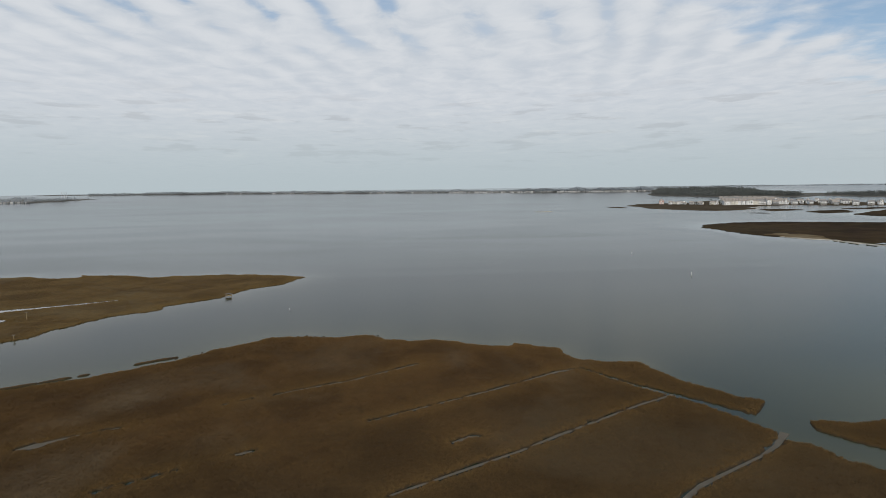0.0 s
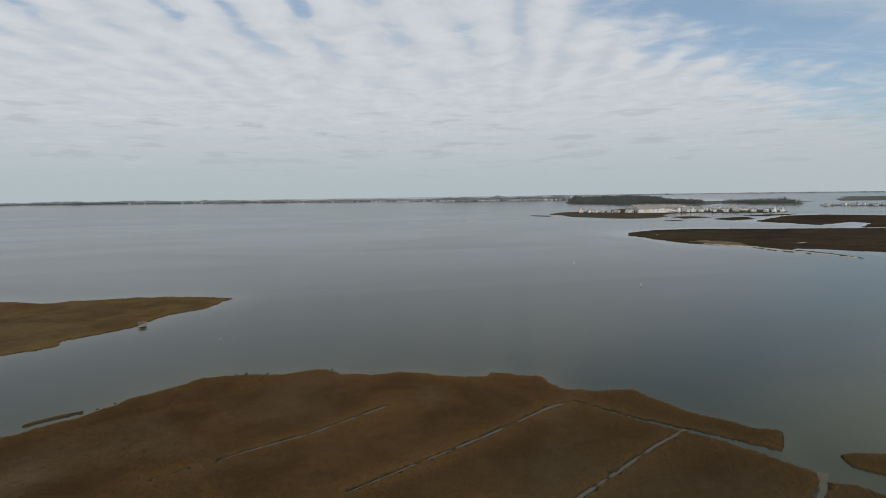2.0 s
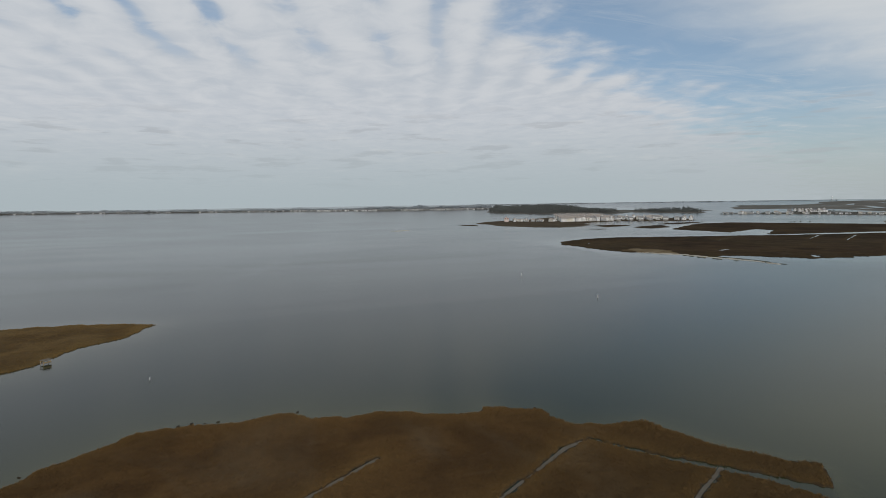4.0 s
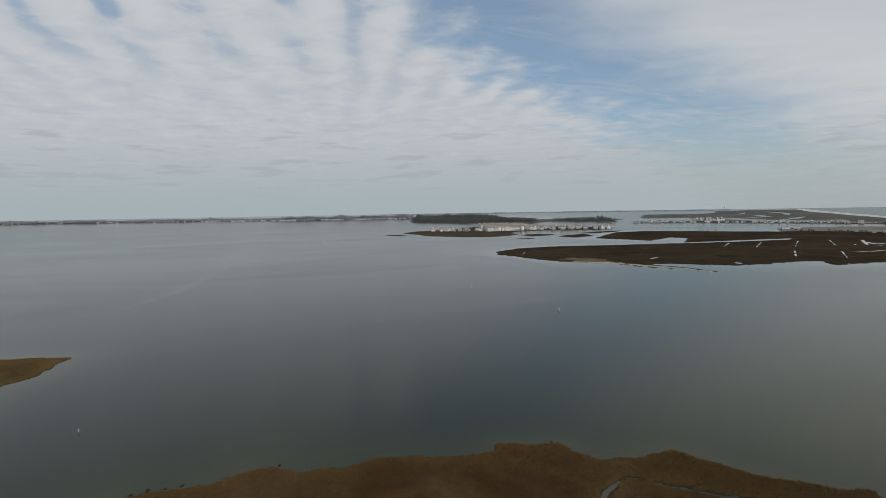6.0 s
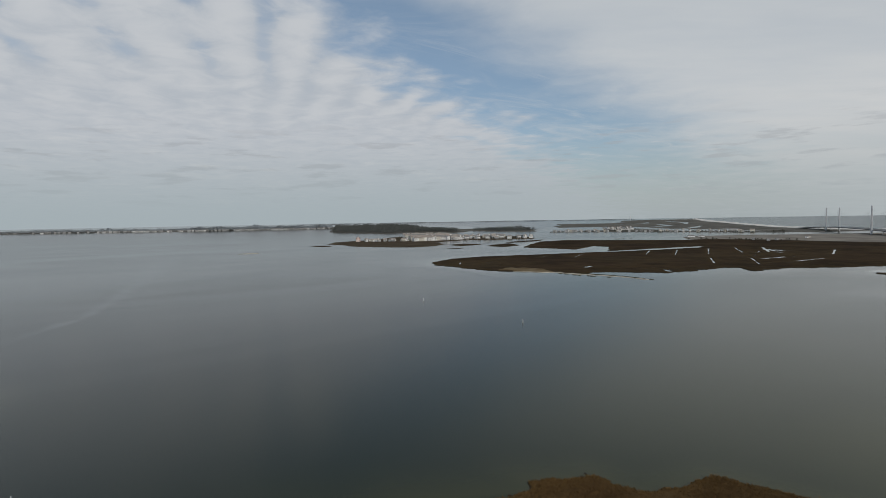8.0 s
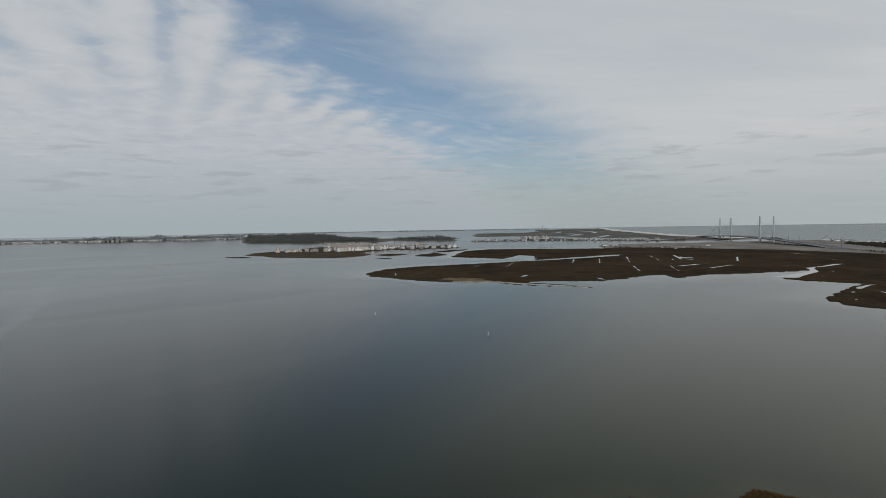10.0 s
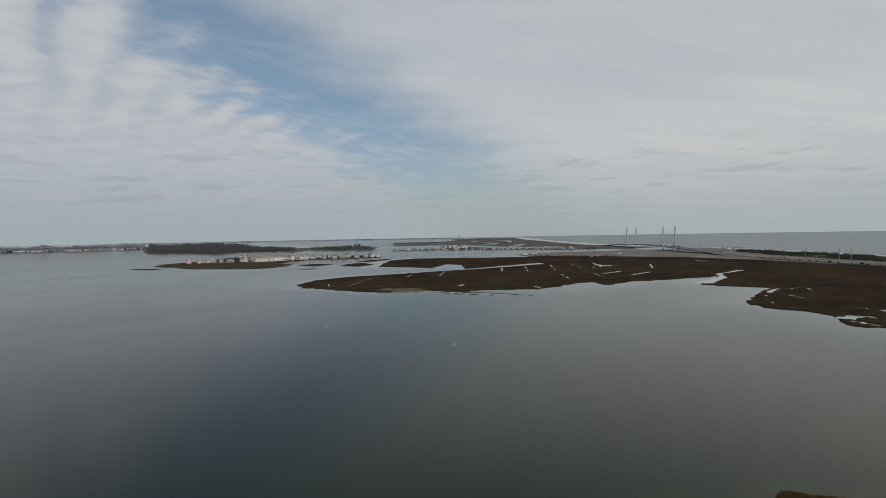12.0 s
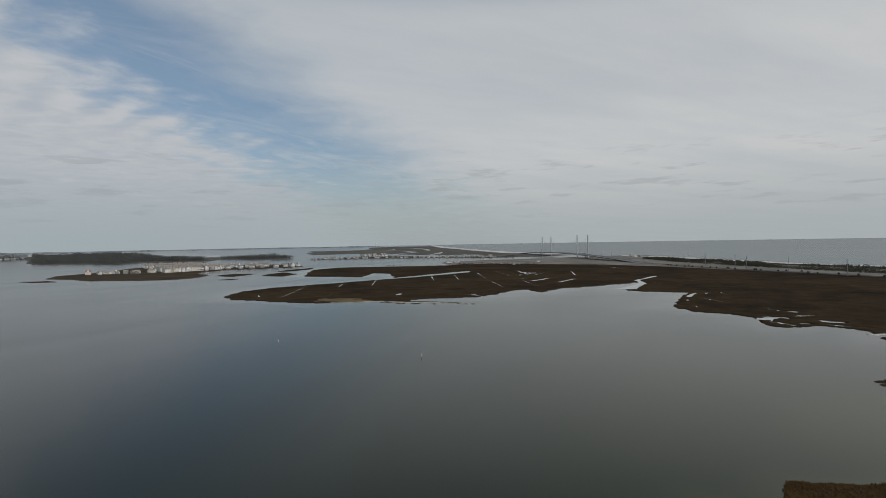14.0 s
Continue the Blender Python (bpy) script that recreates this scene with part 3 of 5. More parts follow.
CUTS2 = [cut(640, 195, 651, 160, 1.9), cut(657, 166, 620, 156, 2.5), cut(391, 97, 388, 80, 1.5), cut(468, 132, 464, 118, 1.9), cut(357, 84, 366, 74, 3), cut(688, 168, 699, 154, 1.7), 
         [(676, 272, 13), (700, 268, 9), (729, 264, 7), (769, 258, 5.5), (800, 263, 4), (838, 273, 4.5), (882, 261, 4.5), (938, 251, 6), (950, 246, 2)], cut(1066, 1004, 1195, 764, 5), cut(1027, 881, 1163, 813, 4), cut(900, 440, 930, 425, 2.5), cut(700, 400, 760, 392, 1.7), cut(1000, 480, 1040, 450, 2.5)]
scatter = random.Random(17)
SMALL = [[(413, 143, 4), (420, 140, 7), (421, 135, 4)], [(403, 138, 1.6), (390, 128, 2.2), (387, 122, 1.6)], [(440, 115, 2.5), (447, 109, 4.5), (451, 100, 2.5)],
         [(423, 102, 2.5), (414, 97, 6.5), (413, 91, 6)], [(397, 101, 3), (394, 95, 3.5)], [(583, 197, 3), (616, 193, 2.4), (634, 189, 2.0), (649, 167, 2.0), (646, 156, 3)],
         [(695, 167, 1.6), (699, 154, 1.6)], [(574, 181, 1.2), (540, 163, 1.4)], [(1151, 308, 2), (1024, 246, 1.6)]]
SMALL += [[(x, y, 1.3), (x + 1, y - 3, 1.3)] for x, y in ((472, 130), (477, 124), (472, 119), (445, 121), (485, 134), (730, 147), (724, 138))]
for _ in range(26):                        # short old ditches, all dug one of two ways
    x, y = scatter.uniform(480, 1250), scatter.uniform(240, 760)
    along_x = scatter.random() < 0.6
    n = scatter.uniform(10, 42)
    dx, dy = (-0.87 * n, -0.48 * n) if along_x else (0.95 * n, -0.25 * n)
    SMALL.append(cut(x, y, x + dx, y + dy, scatter.uniform(0.5, 1.1)))
for k, (ax, ay) in enumerate(MID[4:-1]):   # puddles and runnels behind the shore
    bx, by = MID[5 + k]
    for f in (0.25, 0.7):
        inl = scatter.uniform(5, 22)
        x, y = ax + (bx - ax) * f, ay + (by - ay) * f
        t = Vector((bx - ax, by - ay)).normalized()
        x, y = x - t.y * inl, y + t.x * inl
        n = scatter.uniform(2, 9)
        SMALL.append([(x - t.x * n, y - t.y * n, scatter.uniform(0.5, 1.0)), (x + t.x * n, y + t.y * n, scatter.uniform(0.5, 1.6))])
land("salt_marsh_east", MID + MID2, 1.8, 0.8, "far_marsh", "broad dark brown salt marsh with pale ditches and pools", "marsh", ditches=CUTS + CUTS2 + SMALL, pannes=[(357, 80, 9, 9, 0, -0.6), (472, 122, 30, 20, 1.2, 0.3), (425, 122, 24, 18, 0.8, 0.35), (395, 100, 22, 10, 0.8, 0.35), (372, 92, 16, 8, 0.6, 0.3), (400, 118, 10, 7, 1.2, -0.1), (660, 168, 40, 25, 1.0, 0.45), (1005, 495, 22, 22, 0, -0.1), (812, 423, 14, 12, 0, -0.1), (895, 420, 24, 14, 0.4, 0.1), (960, 480, 150, 70, 0.4, 0.48), (800, 420, 90, 50, 0.2, 0.5), (560, 460, 120, 40, 2.2, 0.62), (1100, 300, 120, 60, 0.7, 0.55)], rough=4.0, rim=6.0, bank=1.2, seed=11, wave=10)


def ribbon(line):
    """The outline round a line of (x, y, half width)."""
    left, right = [], []
    for i, (x, y, w) in enumerate(line):
        a, b = line[max(i - 1, 0)], line[min(i + 1, len(line) - 1)]
        t = Vector((b[0] - a[0], b[1] - a[1])).normalized()
        left.append((x - t.y * w, y + t.x * w))
        right.append((x + t.y * w, y - t.x * w))
    return left + right[::-1]


land("sand_spit", ribbon([(424, 590, 2.0), (428, 574, 2.6), (434, 550, 3.0), (440, 537, 3.4), (450, 524, 3.4), (449, 502, 3.6), (450, 486, 3.4), (454, 465, 3.0), (456, 440, 2.2), (452, 409, 1.0)]), 0.6, 0.3, "spit_sand", "narrow ragged spit of white sand and shell edging the marsh", "sandbar",
     rough=2.0, bank=0.6, seed=13, wave=5)
land("spit_marsh", ribbon([(452, 498, 0.8), (457, 482, 1.6), (460, 462, 1.9), (460, 440, 1.7), (455, 404, 0.9)]), 0.6, 0.55, "olive_grass", "thin strip of dark olive grass growing along the sand spit", "marsh", rough=1.2, rim=2, bank=0.6, seed=15, wave=6)
for k, (x, y, w, n) in enumerate(((442, 508, 1.0, 7), (440, 488, 1.1, 6), (442, 470, 0.9, 5), (444, 452, 0.8, 5), (434, 560, 1.0, 6))):
    land("spit_marsh", ribbon([(x, y + n, 0.5), (x - 0.6, y, w), (x + 0.3, y - n, 0.5)]), 0.5, 0.5, "olive_grass", "small tuft of dark olive grass on the sand spit", "marsh", rough=0.9, rim=2, bank=0.5, seed=16 + k, wave=4)
land("dry_meadow", [(436, 606), (452, 600), (466, 575), (464, 552), (450, 528), (438, 536), (430, 560), (423, 590)], 1.6, 1.02, "dry_grass", "bare tan patch of dry grass and sand on the marsh edge", "marsh", rough=7.0, bank=3.0, seed=14, wave=14)
BARS = [[(812, 1160), (788, 1085), (830, 1095), (885, 1118), (873, 1171)], [(830, 1045), (820, 980), (860, 985), (900, 1000), (952, 1085), (890, 1072)],
        [(972, 1123), (1010, 1104), (1100, 1118), (1163, 1158), (1046, 1152)], [(705, 1034), (716, 1012), (735, 1010), (730, 1030)], [(572, 1436), (562, 1384), (590, 1344), (603, 1400)],
        [(318, 1238), (330, 1222), (362, 1228), (358, 1246)]]
for k, pts in enumerate(BARS):
    land("marsh_bar", pts, 3.0, 0.6, "far_marsh" if k < 5 else "spit_sand", "low dark bar of marsh grass just above the bay water" if k < 5 else "pale shoal of sand just breaking the water", "marsh", rough=4.0, rim=5, bank=2.0, seed=30 + k, wave=22)
land("marsh_bar", [(205.5, 119.6), (208.5, 116), (216, 113), (221, 115), (215, 118)], 0.5, 0.26, "far_marsh", "small dark clump of marsh in the shallows", "marsh", rough=2.6, rim=2, bank=0.6, seed=39, wave=4)
VILL = [(655, 1490), (640, 1400), (632, 1310), (655, 1190), (700, 1135), (775, 1158), (832, 1200), (870, 1290), (950, 1345), (1050, 1352), (1130, 1270), (1220, 1245), (1265, 1285), (1330, 1400), (1330, 1560), (1250, 1690), (1100, 1790), (1000, 1740), (900, 1620), (800, 1610), (720, 1570)]
land("village_island", VILL, 4.0, 1.0, "village_ground", "low marshy island that carries a village of pale houses", "island", rough=9.0, rim=10, bank=4, seed=41, wave=50)
BARRIER = [(1290, 255), (1160, 130), (1050, 22), (930, -80), (760, -265), (900, -420), (1160, -300), (1290, -168), (1405, -40), (1701, 135), (1984, 305), (2160, 440),
           (2090, 520), (1960, 600), (1820, 720), (1700, 850), (1530, 920), (1400, 850), (1405, 640), (1385, 430)]
land("barrier_beach", BARRIER, 8.0, 1.2, "sand_flat", "flat sandy barrier land of dry grass and pale sand", "ground", rough=8.0, rim=1, bank=5, rolling=1.5, seed=51, wave=60)
HOME = [(1765, 1640), (1840, 1560), (1905, 1450), (1950, 1250), (1975, 1050), (2010, 830)]
land("north_shore", HOME + [(2100, 840), (2120, 1060), (2120, 1270), (2330, 1520), (2340, 1640), (2150, 1640), (1960, 1560), (1850, 1690)], 8.0, 1.2, "hazed_scrub", "low strip of built-up shore beyond the inlet", "ground", rough=10.0, rim=1, bank=5, rolling=0.8, seed=54, wave=70)
NORTH = [(2450, 2150), (2570, 2040), (2720, 1850), (2480, 1500), (2420, 1240), (2280, 1070), (2080, 830), (2150, 720), (2330, 640), (2480, 840), (3027, 1320), (3500, 1720), (3899, 2030),
         (4060, 2170), (3900, 2420), (3650, 2560), (3450, 2330), (3150, 2290), (2950, 2540), (2700, 2380)]
land("north_barrier", NORTH, 12.0, 1.2, "hazed_scrub", "low grey-brown barrier land beyond the inlet", "ground",
     ditches=[[(2560, 1700, 14), (2900, 1720, 26), (3100, 1900, 18)], [(2850, 2150, 14), (3200, 2050, 22), (3400, 2150, 10)], [(2350, 1150, 12), (2520, 1250, 18)], [(2460, 1420, 10), (2700, 1480, 24), (2950, 1560, 8)], [(3150, 1750, 10), (3420, 1900, 26), (3640, 2150, 14)], [(2620, 2120, 12), (2760, 2000, 22), (2900, 1900, 10)]], rough=30.0, rim=1, bank=8, rolling=2.0, seed=55, wave=160)

# calm water standing in the ditches and pools


def pool(line, z=0.06, material="pool_water", spare=0.5):
    """A still ribbon of water filling one ditch, its edges under the banks."""
    v, n = [], len(line)
    for i, (x, y, w) in enumerate(line):
        a, b = line[max(i - 1, 0)], line[min(i + 1, n - 1)]
        t = Vector((b[0] - a[0], b[1] - a[1])).normalized()
        end = 0.5 * w if i == 0 else -0.5 * w if i == n - 1 else 0.0
        for s in (-1, -0.4, 0.4, 1):
            v.append((x - t.x * end - t.y * s * (w + spare), y - t.y * end + t.x * s * (w + spare), z))
    f = [(i * 4 + j, i * 4 + j + 1, i * 4 + j + 5, i * 4 + j + 4) for i in range(n - 1) for j in range(3)]
    tagged(new("tidal_pool", mesh_of("tidal_pool", v, f, material)), "still pale water lying in a marsh ditch", "water", kind="structure")


for k, line in enumerate(CUTS + CUTS2 + SMALL):
    pool(line, 0.05 + 0.004 * (k % 8))
for k in (1, 2, 3, 4, 5, 6, 7, 9):
    pool(NEAR_CUTS[k], 0.05, "ditch_water", 0.15)
for line in LEFT_CUTS:
    pool(line, 0.05, "pool_water", 0.6)

# ---- beaches ----


def strip(name, line, half, z0, z1, material, label, category, seed):
    """A long bank of ground along a line: highest in the middle, uneven, its feet under ground."""
    pts = []
    for (ax, ay), (bx, by) in zip(line, line[1:]):
        n = max(2, int(math.hypot(bx - ax, by - ay) / 12))
        pts += [(ax + (bx - ax) * i / n, ay + (by - ay) * i / n) for i in range(n)]
    pts.append(line[-1])
    rows = []
    for i, (x, y) in enumerate(pts):
        a, b = pts[max(i - 1, 0)], pts[min(i + 1, len(pts) - 1)]
        t = Vector((b[0] - a[0], b[1] - a[1])).normalized()
        for s in np.linspace(-1, 1, 9):
            w = half * (1 + 0.25 * float(fbm(np.array(i / 6.0), np.array(s), seed)))
            px_, py_ = x - t.y * s * w, y + t.x * s * w
            z = z0 + (z1 - z0) * (1 - abs(s) ** 1.6) * (1 + 0.35 * float(fbm(np.array(px_ / 25), np.array(py_ / 25), seed + 2)))
            rows.append((px_, py_, z + float(sheet_z(px_, py_))))
    f = [(i * 9 + j, i * 9 + j + 1, i * 9 + j + 10, i * 9 + j + 9) for i in range(len(pts) - 1) for j in range(8)]
    return tagged(new(name, mesh_of(name, rows, f, material, True)), label, category, kind="structure")


strip("beach", [(900, -410), (1160, -300), (1292, -175), (1405, -45), (1701, 130), (1984, 298), (2150, 425)], 26, -0.6, 2.4, "sand", "pale ocean beach along the barrier", "beach", 61)
strip("beach", [(2330, 610), (2477, 828), (3027, 1310), (3500, 1715), (3899, 2020), (4070, 2150)], 42, -0.8, 5.5, "sand", "long white ocean beach curving away", "beach", 62)
strip("surf", [(930, -440), (1190, -325), (1320, -200), (1430, -72), (1726, 104), (2010, 274)], 9, -0.4, 0.35, "surf_foam", "white line of surf along the beach", "surf", 63)

# ---- water ----
radii = np.concatenate([[0], np.geomspace(12, 3000, 230), np.linspace(3040, 4960, 60)])
seg = 720
ang = np.arange(seg) * 2 * math.pi / seg
wxs, wys = CX + radii[1:, None] * np.cos(ang), CY + radii[1:, None] * np.sin(ang)
flat = lambda a: np.concatenate([[a[0].mean()], a.ravel()])
vx, vy = flat(wxs), flat(wys)
vx[0], vy[0] = CX, CY
faces = [(0, 1 + j, 1 + (j + 1) % seg) for j in range(seg)]
faces += [(1 + i * seg + j, 1 + (i + 1) * seg + j, 1 + (i + 1) * seg + (j + 1) % seg, 1 + i * seg + (j + 1) % seg) for i in range(len(radii) - 2) for j in range(seg)]
wm = mesh_of("water", np.stack([vx, vy, sheet_z(vx, vy)], 1), faces, "bay_water", True)
away = -inside(vx, vy, NEAR)
shoal = np.exp(-np.maximum(away, 0) / 20) * np.clip(0.7 + away / 6, 0.25, 0.7)
shoal = np.maximum(shoal, 0.5 * np.exp(-np.maximum(-inside(vx, vy, LEFT), 0) / 14))
flats = np.exp(-((vx - 190) / 160) ** 2 - ((vy - 180) / 130) ** 2)
shoal = np.maximum(shoal, 0.62 * flats)
shoal = np.maximum(shoal, 0.85 * np.exp(-((vx - 150) / 75) ** 2 - ((vy - 135) / 65) ** 2) * np.clip(1 + away / 3, 0.3, 1))
sea = np.clip(((vx - 1500) * 0.643 - (vy - 20) * 0.766) / 60, 0, 1) * np.clip((vx - 700) / 300, 0, 1)
wm.attributes.new("sea", "FLOAT", "POINT").data.foreach_set("value", sea.astype(np.float32))
wm.attributes.new("shoal", "FLOAT", "POINT").data.foreach_set("value", shoal.astype(np.float32))
lee = 0.7 * np.exp(-np.maximum(away, 0) / 5)
lee = np.maximum(lee, np.exp(-np.maximum(-inside(vx, vy, LEFT), 0) / 11))
lee = np.maximum(lee, 0.6 * np.exp(-np.maximum(-inside(vx, vy, [(-2600, 4200), (-409, 4165), (1144, 3618), (1650, 3408), (2200, 2500), (2400, 5000), (-2600, 5000)]), 0) / 160))
lee = np.maximum(lee, 0.9 * np.exp(-np.maximum(-inside(vx, vy, MID + MID2), 0) / 28))
wm.attributes.new("lee", "FLOAT", "POINT").data.foreach_set("value", lee.astype(np.float32))
tagged(new("water", wm), "calm grey bay water reaching to the horizon, murky and shallow near the marsh", "water", kind="structure")

# faint slicks on the bay


def slick(line, label):
    pts = []
    for (ax, ay, aw), (bx, by, bw) in zip(line, line[1:]):
        pts += [(ax + (bx - ax) * i / 12, ay + (by - ay) * i / 12, aw + (bw - aw) * i / 12) for i in range(12)]
    v = []
    for i, (x, y, w) in enumerate(pts):
        a, b = pts[max(i - 1, 0)], pts[min(i + 1, len(pts) - 1)]
        t = Vector((b[0] - a[0], b[1] - a[1])).normalized()
        jog = 0.8 * w * float(fbm(np.array(x / 40), np.array(y / 40), 5))
        w = 1.5 * w * (1 + 0.6 * float(fbm(np.array(x / 22), np.array(y / 22), 7)))
        v += [(x - t.y * (s * w + jog), y + t.x * (s * w + jog), 0.02) for s in (-1, -0.5, 0, 0.5, 1)]
    f = [(5 * i + j, 5 * i + j + 1, 5 * i + j + 6, 5 * i + j + 5) for i in range(len(pts) - 1) for j in range(4)]
    me = mesh_of("water_slick", v, f, "bay_water", True)
    ends = np.clip(np.minimum(np.arange(len(pts)), len(pts) - 1 - np.arange(len(pts))) / 10.0, 0, 1)
    soft = (0.4 * ends[:, None] * np.array([0, 0.6, 1, 0.6, 0])[None]).ravel()
    me.attributes.new("foam", "FLOAT", "POINT").data.foreach_set("value", soft.astype(np.float32))
    tagged(new("water_slick", me), label, "water", kind="structure")


slick([(-60, 480, 3), (-44, 509, 4), (-12, 560, 5), (18, 630, 6), (48, 730, 7), (85, 850, 9), (140, 1050, 13), (215, 1220, 18), (300, 1275, 22), (365, 1320, 22), (430, 1350, 18)], "pale curved slick of foam on the bay")
slick([(385, 840, 8), (362, 765, 12), (371, 690, 10), (378, 640, 8), (370, 570, 5), (352, 510, 3)], "pale tidal streak off the marsh point")

# ---- houses ----


def gable(bm, x0, y0, x1, y1, z0, z1, over=0.4, thick=0.25):
    """A pitched roof with its ridge along x, as two thick slopes."""
    ym = (y0 + y1) / 2
    for s in (-1, 1):
        ye = ym + s * (abs(y1 - y0) / 2 + over)
        v = [bm.verts.new(c) for c in ((x0 - over, ye, z0), (x1 + over, ye, z0), (x1 + over, ym, z1), (x0 - over, ym, z1),
                                       (x0 - over, ye, z0 - thick), (x1 + over, ye, z0 - thick), (x1 + over, ym, z1 - thick), (x0 - over, ym, z1 - thick))]
        for q4 in ((0, 1, 2, 3), (7, 6, 5, 4), (0, 4, 5, 1), (1, 5, 6, 2), (3, 2, 6, 7), (0, 3, 7, 4)):
            bm.faces.new([v[i] for i in q4])
    bmesh.ops.recalc_face_normals(bm, faces=bm.faces)


def body_gabled(bm, x0, y0, x1, y1, z1, zr):
    """Walls with gable ends."""
    ym = (y0 + y1) / 2
    base = [bm.verts.new(c) for c in ((x0, y0, 0), (x1, y0, 0), (x1, y1, 0), (x0, y1, 0), (x0, y0, z1), (x1, y0, z1), (x1, y1, z1), (x0, y1, z1), (x0, ym, zr), (x1, ym, zr))]
    for q4 in ((3, 2, 1, 0), (0, 1, 5, 4), (2, 3, 7, 6), (1, 2, 6, 9, 5), (3, 0, 4, 8, 7)):
        bm.faces.new([base[i] for i in q4])
    bmesh.ops.recalc_face_normals(bm, faces=bm.faces)


def window_at(house, x, y, z, w, h, side):
    """A window with frame and pane; side is the wall's outward way along y."""
    w, h = w * 0.75, h * 0.8
    b = bmesh.new()
    for x0, x1, z0, z1 in ((x - w / 2 - 0.12, x + w / 2 + 0.12, z + h, z + h + 0.12), (x - w / 2 - 0.12, x + w / 2 + 0.12, z - 0.12, z), (x - w / 2 - 0.12, x - w / 2, z, z + h), (x + w / 2, x + w / 2 + 0.12, z, z + h)):
        box(b, x0, y - 0.02, z0, x1, y + 0.1 * side, z1)
    win = part("window", b, "trim_white", house)
    b = bmesh.new()
    box(b, x - w / 2, y - 0.02, z, x + w / 2, y + 0.04 * side, z + h)
    part("pane", b, "window_glass", win)


def house(kind, siding, roofing, label, category="house"):
    """One pale coastal house with its parts, built at the origin, front to -y."""
    top = tagged(new("house"), label, category, "houses of the bay village")
    b = bmesh.new()
    if kind == "row":                     # tall narrow townhouse with a front gable
        w, d, h, r = 8.0, 13.0, 9.0, 13.0
        body_gabled(b, -w / 2, -d / 2, w / 2, d / 2, h, r)
        part("wall", b, siding, top)
        b = bmesh.new()
        gable(b, -w / 2, -d / 2, w / 2, d / 2, h, r)
        part("roof", b, roofing, top)
        b = bmesh.new()
        box(b, -2.3, -d / 2 - 1.2, 0, 2.3, -d / 2, h + 0.5)
        bay = part("bay", b, siding, top)
        b = bmesh.new()
        v = [b.verts.new(c) for c in ((-2.7, -d / 2 - 1.5, h + 0.5), (2.7, -d / 2 - 1.5, h + 0.5), (0, -d / 2 - 1.5, r - 0.4), (-2.7, 0, h + 0.5), (2.7, 0, h + 0.5), (0, 0, r - 0.4))]
        for q4 in ((0, 1, 2), (5, 4, 3), (0, 3, 4, 1), (1, 4, 5, 2), (2, 5, 3, 0)):
            b.faces.new([v[i] for i in q4])
        part("dormer_roof", b, roofing, bay)
        for zz in (1.2, 4.2, 7.0):
            window_at(top, -3.1, -d / 2, zz, 1.0, 1.5, -1)
            window_at(top, 0, -d / 2 - 1.2, zz, 2.2, 1.6, -1)
            window_at(top, 3.1, -d / 2, zz, 1.0, 1.5, -1)
    elif kind == "villa":                 # broad house on a raised floor with a deck
        w, d, h, r = 14.0, 10.0, 8.0, 12.0
        body_gabled(b, -w / 2, -d / 2, w / 2, d / 2, h, r)
        part("wall", b, siding, top)
        b = bmesh.new()
        gable(b, -w / 2, -d / 2, w / 2, d / 2, h, r, 0.6)
        part("roof", b, roofing, top)
        b = bmesh.new()
        box(b, -w / 2, -d / 2 - 2.5, 2.9, w / 2, -d / 2, 3.2)
        deck = part("deck", b, "wood_grey", top)
        for xx in (-6.6, -2.2, 2.2, 6.6):
            b = bmesh.new()
            box(b, xx - 0.12, -d / 2 - 2.4, 0, xx + 0.12, -d / 2 - 2.16, 4.2)
            part("post", b, "trim_white", deck)
        for zz in (3.6, 6.0):
            for xx in (-5, -1.7, 1.7, 5):
                window_at(top, xx, -d / 2, zz, 1.5, 1.5, -1)
    elif kind == "hip":                   # house with a square lookout tower
        w, d, h, r = 12.0, 11.0, 7.5, 11.0
        body_gabled(b, -w / 2, -d / 2, w / 2, d / 2, h, r)
        part("wall", b, siding, top)
        b = bmesh.new()
        gable(b, -w / 2, -d / 2, w / 2, d / 2, h, r, 0.6)
        part("roof", b, roofing, top)
        b = bmesh.new()
        box(b, -2.2, -d / 2 - 1, 0, 2.2, -d / 2 + 3.4, 13)
        tower = part("tower", b, siding, top)
        b = bmesh.new()
        bmesh.ops.create_cone(b, cap_ends=True, segments=4, radius1=3.8, radius2=0.1, depth=2.6, matrix=pose(0, -d / 2 + 1.2, 14.3, 0, 0, 45))
        part("tower_roof", b, roofing, tower)
        for zz in (1.5, 4.6, 10.2):
            window_at(top, 0, -d / 2 - 1, zz, 2.0, 1.6, -1)
        for zz in (1.5, 4.6):
            for xx in (-4.2, 4.2):
                window_at(top, xx, -d / 2, zz, 1.6, 1.6, -1)
    elif kind == "cottage":               # small far-off house
        w, d, h, r = 11.0, 9.0, 6.0, 9.0
        body_gabled(b, -w / 2, -d / 2, w / 2, d / 2, h, r)
        part("wall", b, siding, top)
        b = bmesh.new()
        gable(b, -w / 2, -d / 2, w / 2, d / 2, h, r, 0.5)
        part("roof", b, roofing, top)
        for xx in (-3, 3):
            b = bmesh.new()
            box(b, xx - 0.9, -d / 2 - 0.05, 2.0, xx + 0.9, -d / 2 + 0.1, 4.2)
            part("window", b, "window_glass", top)
    else:                                 # long low block with a flat-pitched roof
        w, d, h, r = 26.0, 12.0, 6.5, 9.0
        body_gabled(b, -w / 2, -d / 2, w / 2, d / 2, h, r)
        part("wall", b, siding, top)
        b = bmesh.new()
